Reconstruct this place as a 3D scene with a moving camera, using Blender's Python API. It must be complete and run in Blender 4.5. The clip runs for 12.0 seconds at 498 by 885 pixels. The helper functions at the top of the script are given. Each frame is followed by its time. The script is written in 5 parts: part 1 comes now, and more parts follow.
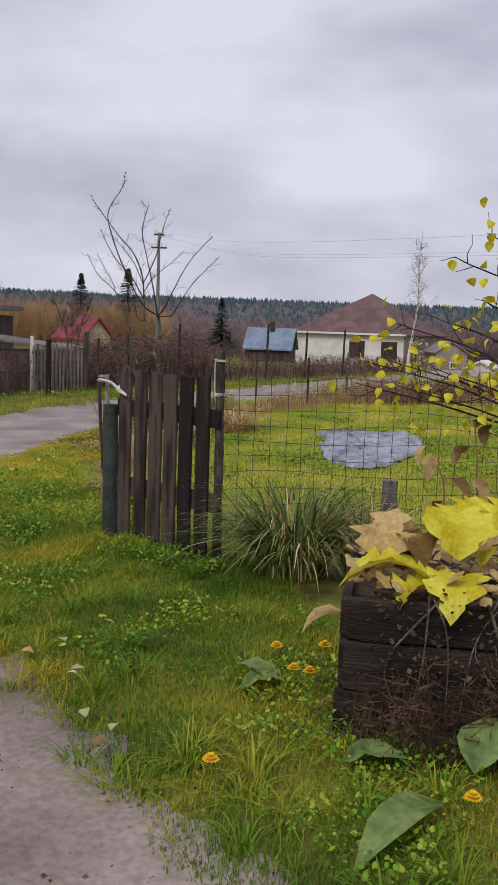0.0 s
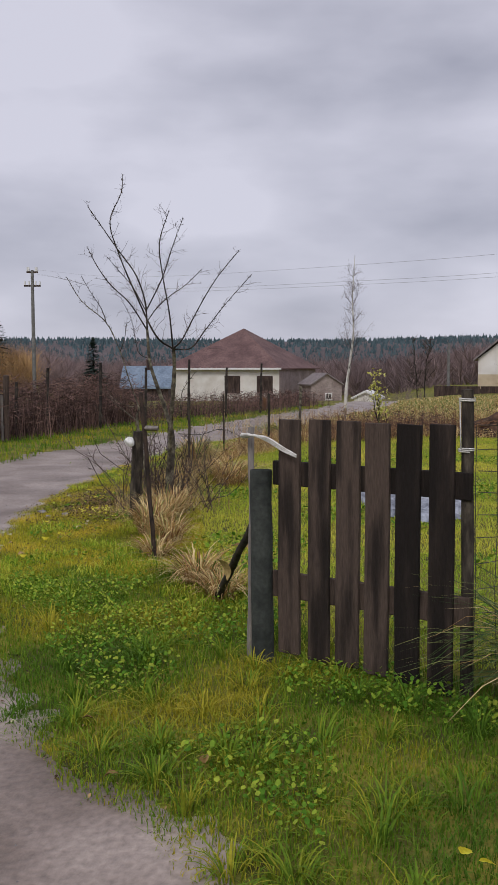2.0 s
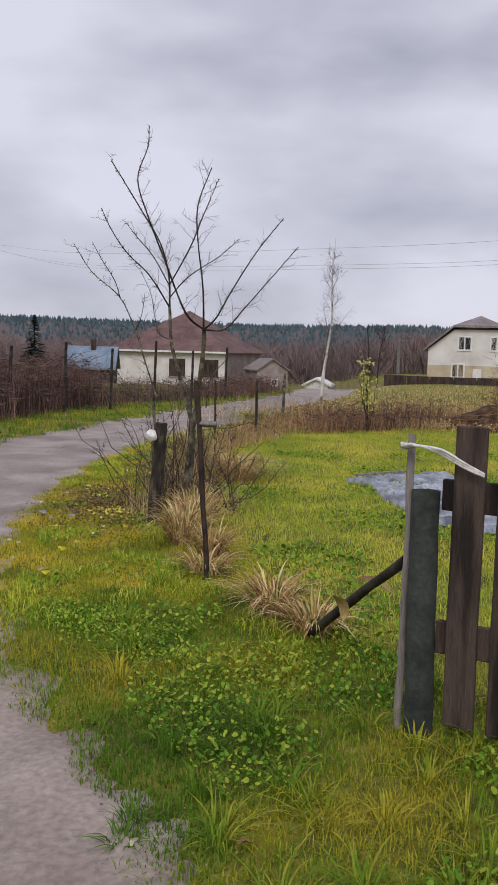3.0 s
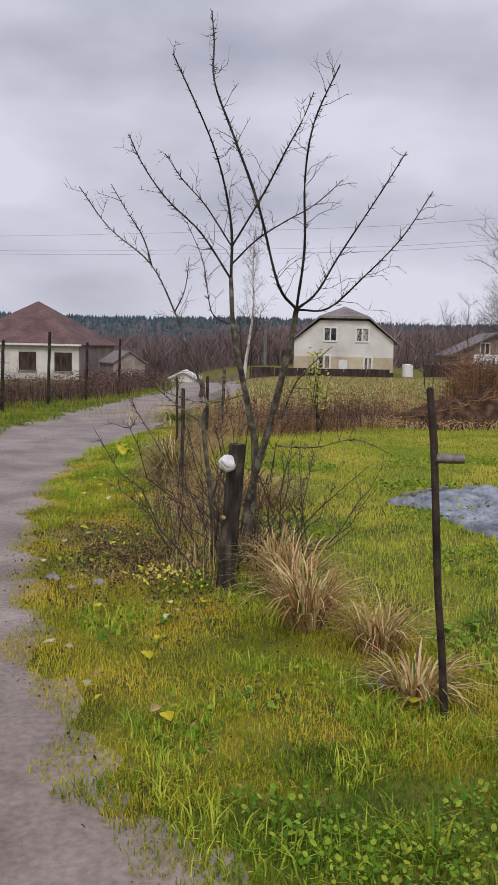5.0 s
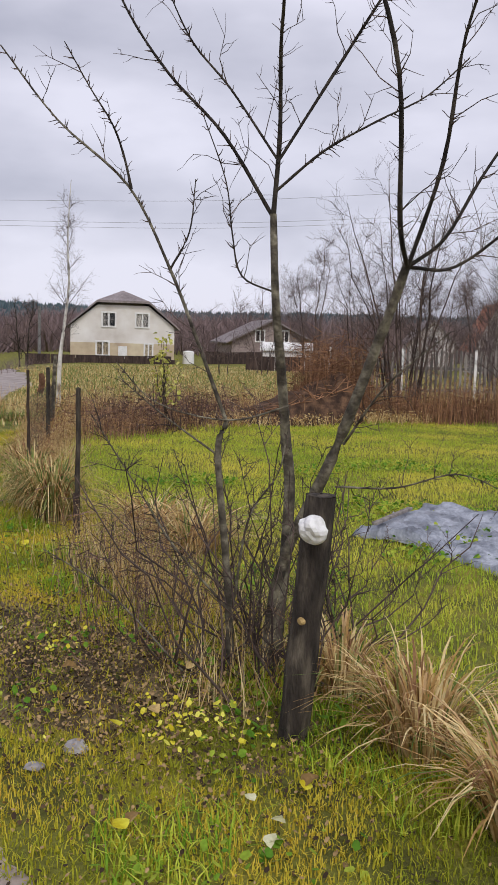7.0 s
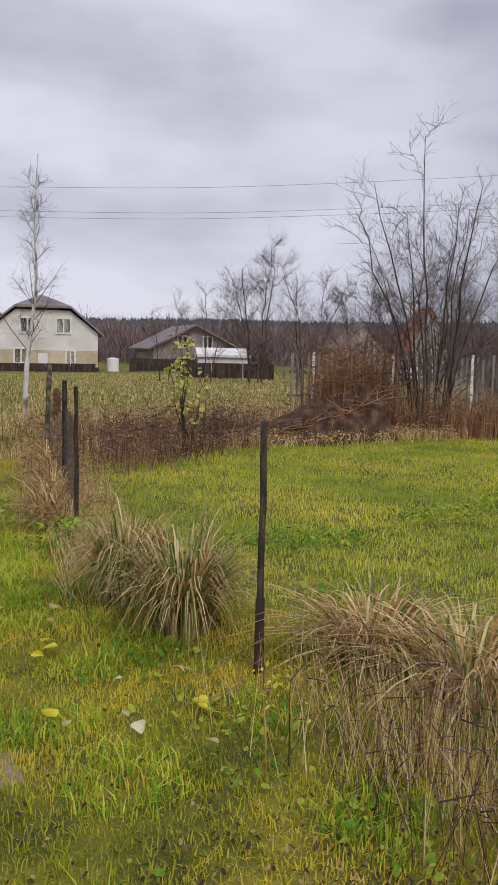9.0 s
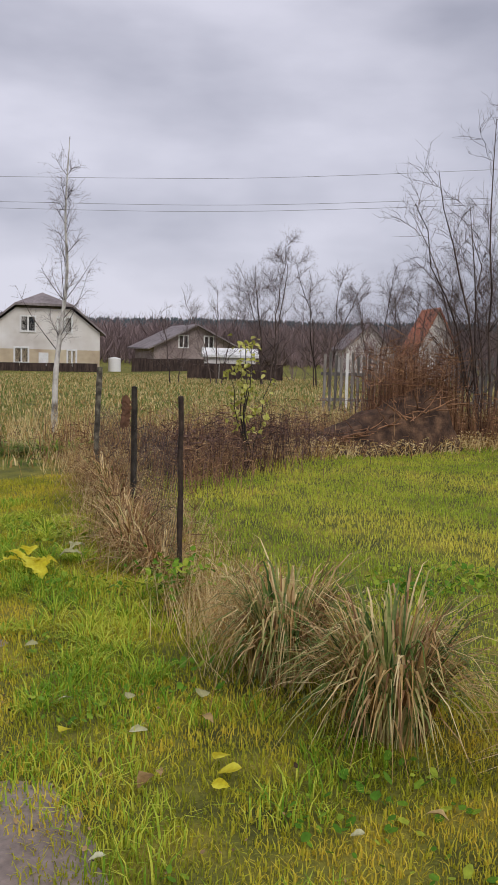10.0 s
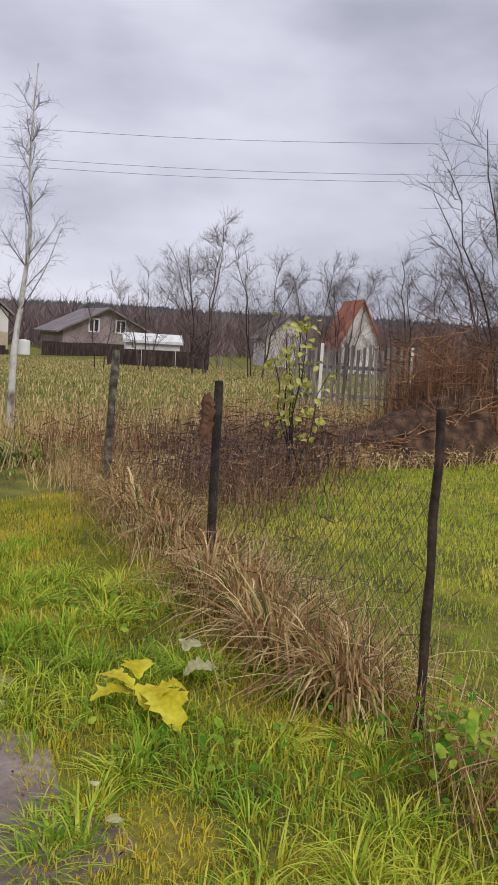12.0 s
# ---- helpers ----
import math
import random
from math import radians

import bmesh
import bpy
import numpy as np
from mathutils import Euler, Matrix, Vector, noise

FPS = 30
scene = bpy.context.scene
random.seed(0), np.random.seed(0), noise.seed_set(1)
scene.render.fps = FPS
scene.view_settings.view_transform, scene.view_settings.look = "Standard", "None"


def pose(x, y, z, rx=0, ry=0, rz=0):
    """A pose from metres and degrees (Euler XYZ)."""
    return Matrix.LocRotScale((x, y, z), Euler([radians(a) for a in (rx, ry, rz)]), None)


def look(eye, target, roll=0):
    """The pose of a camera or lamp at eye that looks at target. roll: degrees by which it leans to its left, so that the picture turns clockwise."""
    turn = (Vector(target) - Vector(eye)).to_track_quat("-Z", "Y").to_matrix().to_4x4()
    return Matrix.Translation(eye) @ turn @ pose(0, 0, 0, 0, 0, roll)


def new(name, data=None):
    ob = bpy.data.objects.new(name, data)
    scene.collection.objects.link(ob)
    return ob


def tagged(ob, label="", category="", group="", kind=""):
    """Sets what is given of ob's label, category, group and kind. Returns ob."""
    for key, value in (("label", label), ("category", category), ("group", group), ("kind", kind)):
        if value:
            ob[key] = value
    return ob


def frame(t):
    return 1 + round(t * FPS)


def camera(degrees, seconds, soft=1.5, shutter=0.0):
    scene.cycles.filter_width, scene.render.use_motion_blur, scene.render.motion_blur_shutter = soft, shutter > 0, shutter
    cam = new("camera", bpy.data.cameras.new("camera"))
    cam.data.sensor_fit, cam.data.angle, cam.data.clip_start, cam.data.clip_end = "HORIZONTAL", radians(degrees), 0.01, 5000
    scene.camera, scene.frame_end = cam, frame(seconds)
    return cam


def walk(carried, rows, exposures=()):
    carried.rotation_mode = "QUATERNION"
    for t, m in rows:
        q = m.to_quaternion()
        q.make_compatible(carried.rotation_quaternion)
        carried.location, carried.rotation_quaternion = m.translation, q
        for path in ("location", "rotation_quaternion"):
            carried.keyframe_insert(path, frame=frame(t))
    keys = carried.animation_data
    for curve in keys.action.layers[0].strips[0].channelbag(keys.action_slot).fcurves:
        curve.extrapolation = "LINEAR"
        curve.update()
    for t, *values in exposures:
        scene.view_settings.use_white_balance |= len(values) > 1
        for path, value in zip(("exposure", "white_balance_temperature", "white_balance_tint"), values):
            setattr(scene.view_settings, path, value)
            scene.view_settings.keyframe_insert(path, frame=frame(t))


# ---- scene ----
cam = camera(30.5, 12.0)
PATH = [
    (0, (2.179, 1.281, 1.574), (2.004, 3.257, 1.324), 2.0),
    (0.5, (1.655, 1.731, 1.583), (1.427, 3.698, 1.309), 1.5),
    (1, (1.155, 2.19, 1.563), (1.057, 4.172, 1.316), 1.1),
    (1.5, (0.694, 2.707, 1.537), (0.662, 4.698, 1.343), -0.6),
    (2, (0.256, 3.213, 1.5), (0.384, 5.202, 1.335), -0.1),
    (2.5, (-0.086, 3.794, 1.465), (0.176, 5.768, 1.287), 0.7),
    (3, (-0.542, 4.37, 1.501), (-0.272, 6.342, 1.303), 1.6),
    (3.5, (-0.944, 4.936, 1.47), (-0.544, 6.882, 1.236), 2.6),
    (3.7, (-1.078, 5.199, 1.462), (-0.688, 7.148, 1.234), 1.0),
    (5.3, (-1.857, 7.383, 1.445), (-1.15, 9.243, 1.245), 1.6),
    (5.5, (-1.886, 7.633, 1.471), (-1.103, 9.463, 1.273), 1.7),
    (6, (-1.972, 8.255, 1.443), (-1.088, 10.039, 1.258), 1.3),
    (6.5, (-2.065, 8.903, 1.43), (-1.121, 10.656, 1.244), 1.2),
    (7, (-2.101, 9.575, 1.401), (-1.027, 11.247, 1.178), 1.7),
    (7.5, (-2.146, 10.228, 1.424), (-1.057, 11.889, 1.195), 1.5),
    (9.3, (-2.027, 13.04, 1.323), (-0.771, 14.583, 1.119), 1.2),
    (9.5, (-2.017, 13.316, 1.341), (-0.768, 14.863, 1.135), 0.9),
    (10, (-1.995, 13.966, 1.32), (-0.738, 15.509, 1.116), 1.6),
    (10.5, (-1.897, 14.591, 1.284), (-0.588, 16.088, 1.068), 1.7),
    (11, (-1.814, 15.23, 1.27), (-0.47, 16.693, 1.032), 2.7),
    (11.5, (-1.684, 15.845, 1.242), (-0.269, 17.24, 1.017), 3.8),
    (11.7, (-1.634, 16.101, 1.238), (-0.218, 17.498, 1.024), 3.1),
    (12, (-1.553, 16.476, 1.221), (-0.13, 17.864, 1.002), 3.5),
]
walk(cam, [(t, look(eye, target, roll)) for t, eye, target, roll in PATH], exposures=[(0, 0.02), (1, -0.08), (2, -0.14), (2.5, -0.02), (3.5, 0.00), (5.5, -0.05), (6.5, 0.05), (7, 0.15), (7.5, 0.15), (9.5, -0.03), (10, -0.05), (11, 0.03), (12, 0.08)])

# ---- world and light: an overcast autumn sky ----
SUN_EL, SUN_ROT = radians(38), radians(200)
world = bpy.data.worlds.new("world")
scene.world = world
world.use_nodes = True
wn, wl = world.node_tree.nodes, world.node_tree.links
wn.clear()
w_out = wn.new("ShaderNodeOutputWorld")
w_bg = wn.new("ShaderNodeBackground")
w_sky = wn.new("ShaderNodeTexSky")
w_sky.sky_type, w_sky.sun_disc = "NISHITA", False
w_sky.sun_elevation, w_sky.sun_rotation = SUN_EL, SUN_ROT
w_tc = wn.new("ShaderNodeTexCoord")
w_map = wn.new("ShaderNodeMapping")
w_map.inputs["Scale"].default_value = (1.0, 1.0, 2.6)
w_n1 = wn.new("ShaderNodeTexNoise")
w_n1.inputs["Scale"].default_value, w_n1.inputs["Detail"].default_value = 3.4, 5.0
w_n1.inputs["Roughness"].default_value = 0.45
w_ramp = wn.new("ShaderNodeValToRGB")
w_ramp.color_ramp.elements[0].position, w_ramp.color_ramp.elements[0].color = 0.32, (5.6, 5.7, 7.0, 1)
w_ramp.color_ramp.elements[1].position, w_ramp.color_ramp.elements[1].color = 0.64, (9.85, 9.8, 11.4, 1)
w_mix = wn.new("ShaderNodeMixRGB")
w_mix.inputs["Fac"].default_value = 0.93
w_bg.inputs["Strength"].default_value = 0.075
wl.new(w_tc.outputs["Generated"], w_map.inputs["Vector"])
wl.new(w_map.outputs["Vector"], w_n1.inputs["Vector"])
wl.new(w_n1.outputs["Fac"], w_ramp.inputs["Fac"])
wl.new(w_sky.outputs["Color"], w_mix.inputs["Color1"])
wl.new(w_ramp.outputs["Color"], w_mix.inputs["Color2"])
wl.new(w_mix.outputs["Color"], w_bg.inputs["Color"])
wl.new(w_bg.outputs["Background"], w_out.inputs["Surface"])

sun_data = bpy.data.lights.new("sun", "SUN")
sun_data.energy, sun_data.angle, sun_data.color = 1.5, radians(25), (1.0, 0.97, 0.92)
sun = new("sun", sun_data)
sun.matrix_world = look((0, 0, 40), (10, 28, 10))


# ---- materials ----
def material(name, c1, c2, scale=6.0, c3=None, rough=0.85, bump=0.3, fine=90.0, island=0.0, obj_rand=0.0, stretch=(1, 1, 1), metal=0.0, translucent=0.0):
    """Two or three base colours mixed by coarse and fine noise, with relief; island and obj_rand vary single pieces."""
    m = bpy.data.materials.new(name)
    m.use_nodes = True
    n, l = m.node_tree.nodes, m.node_tree.links
    b = n["Principled BSDF"]
    tc, mp = n.new("ShaderNodeTexCoord"), n.new("ShaderNodeMapping")
    mp.inputs["Scale"].default_value = stretch
    l.new(tc.outputs["Object"], mp.inputs["Vector"])
    a = n.new("ShaderNodeTexNoise")
    a.inputs["Scale"].default_value, a.inputs["Detail"].default_value = scale, 4.0
    f = n.new("ShaderNodeTexNoise")
    f.inputs["Scale"].default_value, f.inputs["Detail"].default_value = fine, 3.0
    l.new(mp.outputs["Vector"], a.inputs["Vector"])
    l.new(mp.outputs["Vector"], f.inputs["Vector"])
    r = n.new("ShaderNodeValToRGB")
    r.color_ramp.elements[0].position, r.color_ramp.elements[0].color = 0.34, (*c1, 1)
    r.color_ramp.elements[1].position, r.color_ramp.elements[1].color = 0.66, (*c2, 1)
    if c3:
        e = r.color_ramp.elements.new(0.5)
        e.color = (*c3, 1)
    fac = a.outputs["Fac"]
    if island or obj_rand:
        g = n.new("ShaderNodeNewGeometry") if island else n.new("ShaderNodeObjectInfo")
        out = g.outputs["Random Per Island"] if island else g.outputs["Random"]
        ma = n.new("ShaderNodeMath")
        ma.operation, ma.use_clamp = "MULTIPLY_ADD", True
        ma.inputs[1].default_value, ma.inputs[2].default_value = island or obj_rand, -0.5 * (island or obj_rand)
        l.new(out, ma.inputs[0])
        ad = n.new("ShaderNodeMath")
        ad.operation = "ADD"
        sb = n.new("ShaderNodeMath")
        sb.operation = "SUBTRACT"
        sb.inputs[1].default_value = 0.5
        ma.use_clamp = False
        l.new(fac, ad.inputs[0])
        l.new(ma.outputs[0], ad.inputs[1])
        fac = ad.outputs[0]
    l.new(fac, r.inputs["Fac"])
    hs = n.new("ShaderNodeMixRGB")
    hs.blend_type = "OVERLAY"
    hs.inputs["Fac"].default_value = 0.55
    l.new(r.outputs["Color"], hs.inputs["Color1"])
    l.new(f.outputs["Fac"], hs.inputs["Color2"])
    l.new(hs.outputs["Color"], b.inputs["Base Color"])
    b.inputs["Roughness"].default_value, b.inputs["Metallic"].default_value = rough, metal
    b.inputs["Specular IOR Level"].default_value = 0.12 if translucent else 0.3
    if bump:
        bp = n.new("ShaderNodeBump")
        bp.inputs["Strength"].default_value, bp.inputs["Distance"].default_value = bump, 0.01
        l.new(f.outputs["Fac"], bp.inputs["Height"])
        l.new(bp.outputs["Normal"], b.inputs["Normal"])
    if translucent:
        t, mx = n.new("ShaderNodeBsdfTranslucent"), n.new("ShaderNodeMixShader")
        l.new(hs.outputs["Color"], t.inputs["Color"])
        mx.inputs["Fac"].default_value = translucent
        l.new(b.outputs["BSDF"], mx.inputs[1])
        l.new(t.outputs["BSDF"], mx.inputs[2])
        l.new(mx.outputs["Shader"], n["Material Output"].inputs["Surface"])
    return m


M_SOIL = material("grass_soil", (0.08, 0.08, 0.018), (0.27, 0.23, 0.036), 3.0, (0.155, 0.155, 0.025), 0.95, 1.0, 70)
M_ROAD = material("mud_road", (0.185, 0.14, 0.115), (0.37, 0.302, 0.264), 1.3, (0.278, 0.22, 0.19), 0.46, 0.6, 34)
M_BLADE = material("grass_blade", (0.09, 0.185, 0.02), (0.45, 0.39, 0.04), 1.1, (0.18, 0.29, 0.025), 0.65, 0, 40, island=0.2, translucent=0.3)
M_FIELD = material("field_blade", (0.33, 0.44, 0.05), (0.74, 0.66, 0.11), 0.8, (0.52, 0.57, 0.07), 0.65, 0, 40, island=0.2, translucent=0.35)
M_HERB = material("herb_leaf", (0.1, 0.23, 0.02), (0.4, 0.47, 0.055), 1.5, (0.2, 0.35, 0.032), 0.6, 0, 60, island=0.5, translucent=0.3)
M_TUFT = material("tuft_green", (0.12, 0.19, 0.04), (0.55, 0.48, 0.2), 2.0, (0.24, 0.29, 0.08), 0.6, 0, 60, island=0.7, translucent=0.3)
M_DRY = material("dry_grass", (0.46, 0.29, 0.11), (0.85, 0.68, 0.36), 2.0, (0.66, 0.47, 0.21), 0.7, 0, 60, island=0.8, translucent=0.3)
M_TANGRASS = material("tan_grass", (0.26, 0.14, 0.07), (0.62, 0.42, 0.22), 2.0, (0.42, 0.26, 0.125), 0.75, 0, 60, island=0.7, translucent=0.3)
M_PLUMWEED = material("plum_weed", (0.055, 0.033, 0.03), (0.24, 0.145, 0.12), 1.2, (0.12, 0.072, 0.062), 0.9, 0, 50, island=0.7)
M_WEED = material("dead_weed", (0.13, 0.065, 0.04), (0.42, 0.25, 0.13), 1.2, (0.25, 0.135, 0.075), 0.9, 0, 50, island=0.7)
M_RUST = material("rust_brush", (0.13, 0.064, 0.04), (0.36, 0.19, 0.1), 1.5, (0.23, 0.118, 0.064), 0.9, 0, 50, island=0.7)
M_BARK = material("dark_bark", (0.018, 0.015, 0.014), (0.08, 0.066, 0.052), 9, (0.038, 0.031, 0.026), 0.9, 0.6, 70)
M_LICHEN = material("lichen_bark", (0.05, 0.043, 0.035), (0.27, 0.245, 0.18), 16, (0.12, 0.104, 0.078), 0.95, 0.8, 70)
M_TWIG = material("twig_bark", (0.05, 0.035, 0.032), (0.14, 0.10, 0.085), 5, None, 0.9, 0, 60, island=0.4)
M_OLDPOST = material("old_post", (0.022, 0.018, 0.015), (0.12, 0.1, 0.075), 11, (0.05, 0.04, 0.032), 0.95, 0.9, 70, stretch=(2, 2, 0.5))
M_FINETWIG = material("fine_twig", (0.11, 0.085, 0.085), (0.22, 0.17, 0.165), 5, None, 0.9, 0, 60, island=0.4)
M_MOSS = material("moss_blade", (0.27, 0.31, 0.03), (0.76, 0.58, 0.075), 1.6, (0.52, 0.49, 0.045), 0.7, 0, 40, island=0.2, translucent=0.35)
M_LUSH = material("lush_blade", (0.2, 0.37, 0.03), (0.66, 0.68, 0.09), 1.4, (0.4, 0.53, 0.05), 0.6, 0, 40, island=0.5, translucent=0.35)
M_DARKTUFT = material("dark_tuft", (0.05, 0.1, 0.022), (0.3, 0.32, 0.1), 2.0, (0.13, 0.18, 0.055), 0.6, 0, 60, island=0.6, translucent=0.2)
M_LITTER = material("leaf_litter", (0.045, 0.028, 0.015), (0.36, 0.24, 0.11), 3, (0.14, 0.085, 0.04), 0.9, 0, 50, island=0.9)
M_HEAP = material("brush_heap", (0.035, 0.02, 0.014), (0.15, 0.085, 0.05), 7, (0.075, 0.042, 0.026), 0.95, 1.0, 40)
M_BROWNWALL = material("brown_grey_wall", (0.26, 0.2, 0.19), (0.38, 0.31, 0.29), 0.8, None, 0.9, 0.2, 8)
M_CABLE = material("grey_cable", (0.3, 0.3, 0.32), (0.4, 0.4, 0.42), 20, None, 0.7, 0, 40)
M_BIRCH = material("birch_bark", (0.16, 0.14, 0.12), (0.68, 0.65, 0.6), 7, (0.6, 0.57, 0.52), 0.8, 0.2, 30, stretch=(1, 1, 0.5))
M_PLANK = material("weathered_plank", (0.013, 0.009, 0.0075), (0.09, 0.063, 0.05), 5, (0.03, 0.021, 0.017), 0.85, 0.9, 60, obj_rand=0.42, stretch=(3, 3, 0.35))
M_ROTWOOD = material("rotten_board", (0.008, 0.006, 0.005), (0.05, 0.036, 0.028), 5, (0.02, 0.0145, 0.012), 0.9, 0.9, 50, obj_rand=0.3, stretch=(0.4, 3, 3))
M_GREYWOOD = material("grey_wood", (0.1, 0.09, 0.085), (0.28, 0.25, 0.23), 6, (0.17, 0.15, 0.14), 0.9, 0.5, 60, obj_rand=0.3, stretch=(3, 3, 0.3))
M_PIPE = material("grey_green_pipe", (0.026, 0.03, 0.027), (0.06, 0.066, 0.059), 8, None, 0.8, 0.4, 50)
M_RUSTIRON = material("rusty_iron", (0.028, 0.02, 0.018), (0.09, 0.06, 0.045), 12, None, 0.7, 0.4, 80, metal=0.3)
M_WIRE = material("dark_wire", (0.05, 0.045, 0.04), (0.12, 0.11, 0.1), 20, None, 0.6, 0, 80, metal=0.5)
M_ROPE = material("white_rope", (0.55, 0.53, 0.5), (0.8, 0.78, 0.74), 30, None, 0.9, 0.3, 120)
M_TARP = material("grey_tarp", (0.13, 0.14, 0.17), (0.4, 0.42, 0.48), 5, (0.26, 0.28, 0.33), 0.3, 0.4, 40)
M_WALL = material("white_plaster", (0.66, 0.62, 0.585), (0.76, 0.72, 0.68), 0.35, None, 0.9, 0.05, 1.2)
M_TAN = material("tan_plaster", (0.52, 0.42, 0.29), (0.6, 0.5, 0.355), 0.4, None, 0.9, 0.05, 1.2)
M_ROOFRED = material("brown_red_roof", (0.12, 0.07, 0.068), (0.19, 0.115, 0.108), 0.8, None, 0.85, 0.3, 6)
M_ROOFGREY = material("grey_brown_roof", (0.19, 0.16, 0.16), (0.28, 0.24, 0.24), 0.9, None, 0.8, 0.3, 6)
M_ROOFBLUE = material("blue_grey_roof", (0.15, 0.2, 0.27), (0.23, 0.29, 0.37), 1.2, None, 0.6, 0.2, 6)
M_ROOFCRIM = material("crimson_roof", (0.2, 0.03, 0.04), (0.32, 0.06, 0.07), 1.2, None, 0.6, 0.2, 6)
M_ROOFORANGE = material("orange_roof", (0.4, 0.12, 0.06), (0.55, 0.2, 0.1), 1.2, None, 0.7, 0.2, 6)
M_DARKWOOD = material("dark_boards", (0.03, 0.02, 0.018), (0.09, 0.06, 0.05), 3, None, 0.9, 0.4, 20, stretch=(2, 2, 0.4))
M_GLASS = material("window_dark", (0.02, 0.022, 0.026), (0.05, 0.055, 0.06), 3, None, 0.15, 0, 20)
M_FRAME = material("white_frame", (0.7, 0.69, 0.67), (0.82, 0.81, 0.8), 3, None, 0.6, 0, 20)
# far conifers: aerial haze is mixed into the base colour, paler and bluer
M_HAZECONIFER = material("conifer", (0.05, 0.082, 0.094), (0.09, 0.13, 0.145), 0.08, None, 0.95, 0, 2, island=0.5)
M_SPRUCE = material("spruce_needles", (0.018, 0.032, 0.026), (0.05, 0.075, 0.06), 2.0, None, 0.95, 0, 8, island=0.5)
# far hillside: base colour lifted towards grey to stand for haze
M_HAZEHILL = material("hazy_hill_ground", (0.1, 0.085, 0.09), (0.14, 0.12, 0.125), 0.02, None, 0.95, 0, 1)
# bare woods: brown-grey bark colour lightened to carry the haze of distance
M_HAZEWOODS = material("bare_woods", (0.14, 0.102, 0.105), (0.28, 0.2, 0.19), 0.06, (0.2, 0.145, 0.145), 0.95, 0, 2, island=0.4)
M_GOLDBUSH = material("gold_bush", (0.25, 0.155, 0.08), (0.5, 0.31, 0.125), 0.2, (0.36, 0.215, 0.1), 0.9, 0, 3, island=0.5)
M_YELLOW = material("yellow_leaf", (0.6, 0.5, 0.025), (0.86, 0.82, 0.15), 6, (0.77, 0.69, 0.065), 0.6, 0.2, 60, island=0.4, translucent=0.3)
M_PALE = material("pale_leaf", (0.42, 0.4, 0.2), (0.68, 0.66, 0.42), 9, None, 0.7, 0.2, 60, obj_rand=0.5, translucent=0.2)
M_TANLEAF = material("withered_leaf", (0.2, 0.12, 0.04), (0.48, 0.34, 0.14), 9, None, 0.85, 0.3, 60, obj_rand=0.5)
M_STONE = material("stone", (0.22, 0.2, 0.2), (0.4, 0.38, 0.37), 8, None, 0.85, 0.5, 40, obj_rand=0.4)
M_WHITE = material("white_plastic", (0.72, 0.71, 0.7), (0.85, 0.84, 0.83), 30, None, 0.5, 0.2, 60)
M_CONCRETE = material("concrete_pole", (0.13, 0.125, 0.12), (0.22, 0.215, 0.21), 4, None, 0.9, 0.2, 20)


# ---- mesh helpers ----
def mesh_of(name, verts, faces, mat, smooth=False):
    me = bpy.data.meshes.new(name)
    verts = np.asarray(verts, dtype=np.float32).reshape(-1, 3)
    faces = np.asarray(faces, dtype=np.int32)
    k = faces.shape[1]
    me.vertices.add(len(verts))
    me.vertices.foreach_set("co", verts.ravel())
    me.loops.add(faces.size)
    me.loops.foreach_set("vertex_index", faces.ravel())
    me.polygons.add(len(faces))
    me.polygons.foreach_set("loop_start", np.arange(0, faces.size, k, dtype=np.int32))
    me.polygons.foreach_set("use_smooth", np.full(len(faces), smooth))
    me.update(calc_edges=True)
    me.materials.append(mat)
    return me


def mesh_bm(name, bm, mat, smooth=False):
    me = bpy.data.meshes.new(name)
    bm.normal_update()
    bm.to_mesh(me)
    bm.free()
    for p in me.polygons:
        p.use_smooth = smooth
    me.materials.append(mat)
    return me


def part(name, data, mat, parent, label="", smooth=False):
    """One mesh object under a thing or a part; data is a bmesh or a finished mesh."""
    me = data if isinstance(data, bpy.types.Mesh) else mesh_bm(name, data, mat, smooth)
    ob = new(name, me)
    ob.parent = parent
    return tagged(ob, label)


def thing(name, at, label, category, group="", kind="", rz=0.0):
    ob = new(name)
    ob.matrix_world = pose(*at, 0, 0, rz)
    return tagged(ob, label, category, group, kind)


def box(bm, x0, x1, y0, y1, z0, z1, bevel=0.0, m=None):
    vs = [bm.verts.new((x, y, z)) for x in (x0, x1) for y in (y0, y1) for z in (z0, z1)]
    if m is not None:
        for v in vs:
            v.co = m @ v.co
    fs = [bm.faces.new([vs[i] for i in f]) for f in ((0, 1, 3, 2), (4, 6, 7, 5), (0, 4, 5, 1), (2, 3, 7, 6), (0, 2, 6, 4), (1, 5, 7, 3))]
    if bevel:
        bmesh.ops.bevel(bm, geom=list({e for f in fs for e in f.edges}), offset=bevel, segments=1, affect="EDGES")
    return vs


def boxed(*args, bevel=0.0):
    bm = bmesh.new()
    box(bm, *args, bevel=bevel)
    return bm


def solid(verts, faces):
    bm = bmesh.new()
    vs = [bm.verts.new(v) for v in verts]
    for f in faces:
        bm.faces.new([vs[i] for i in f])
    return bm


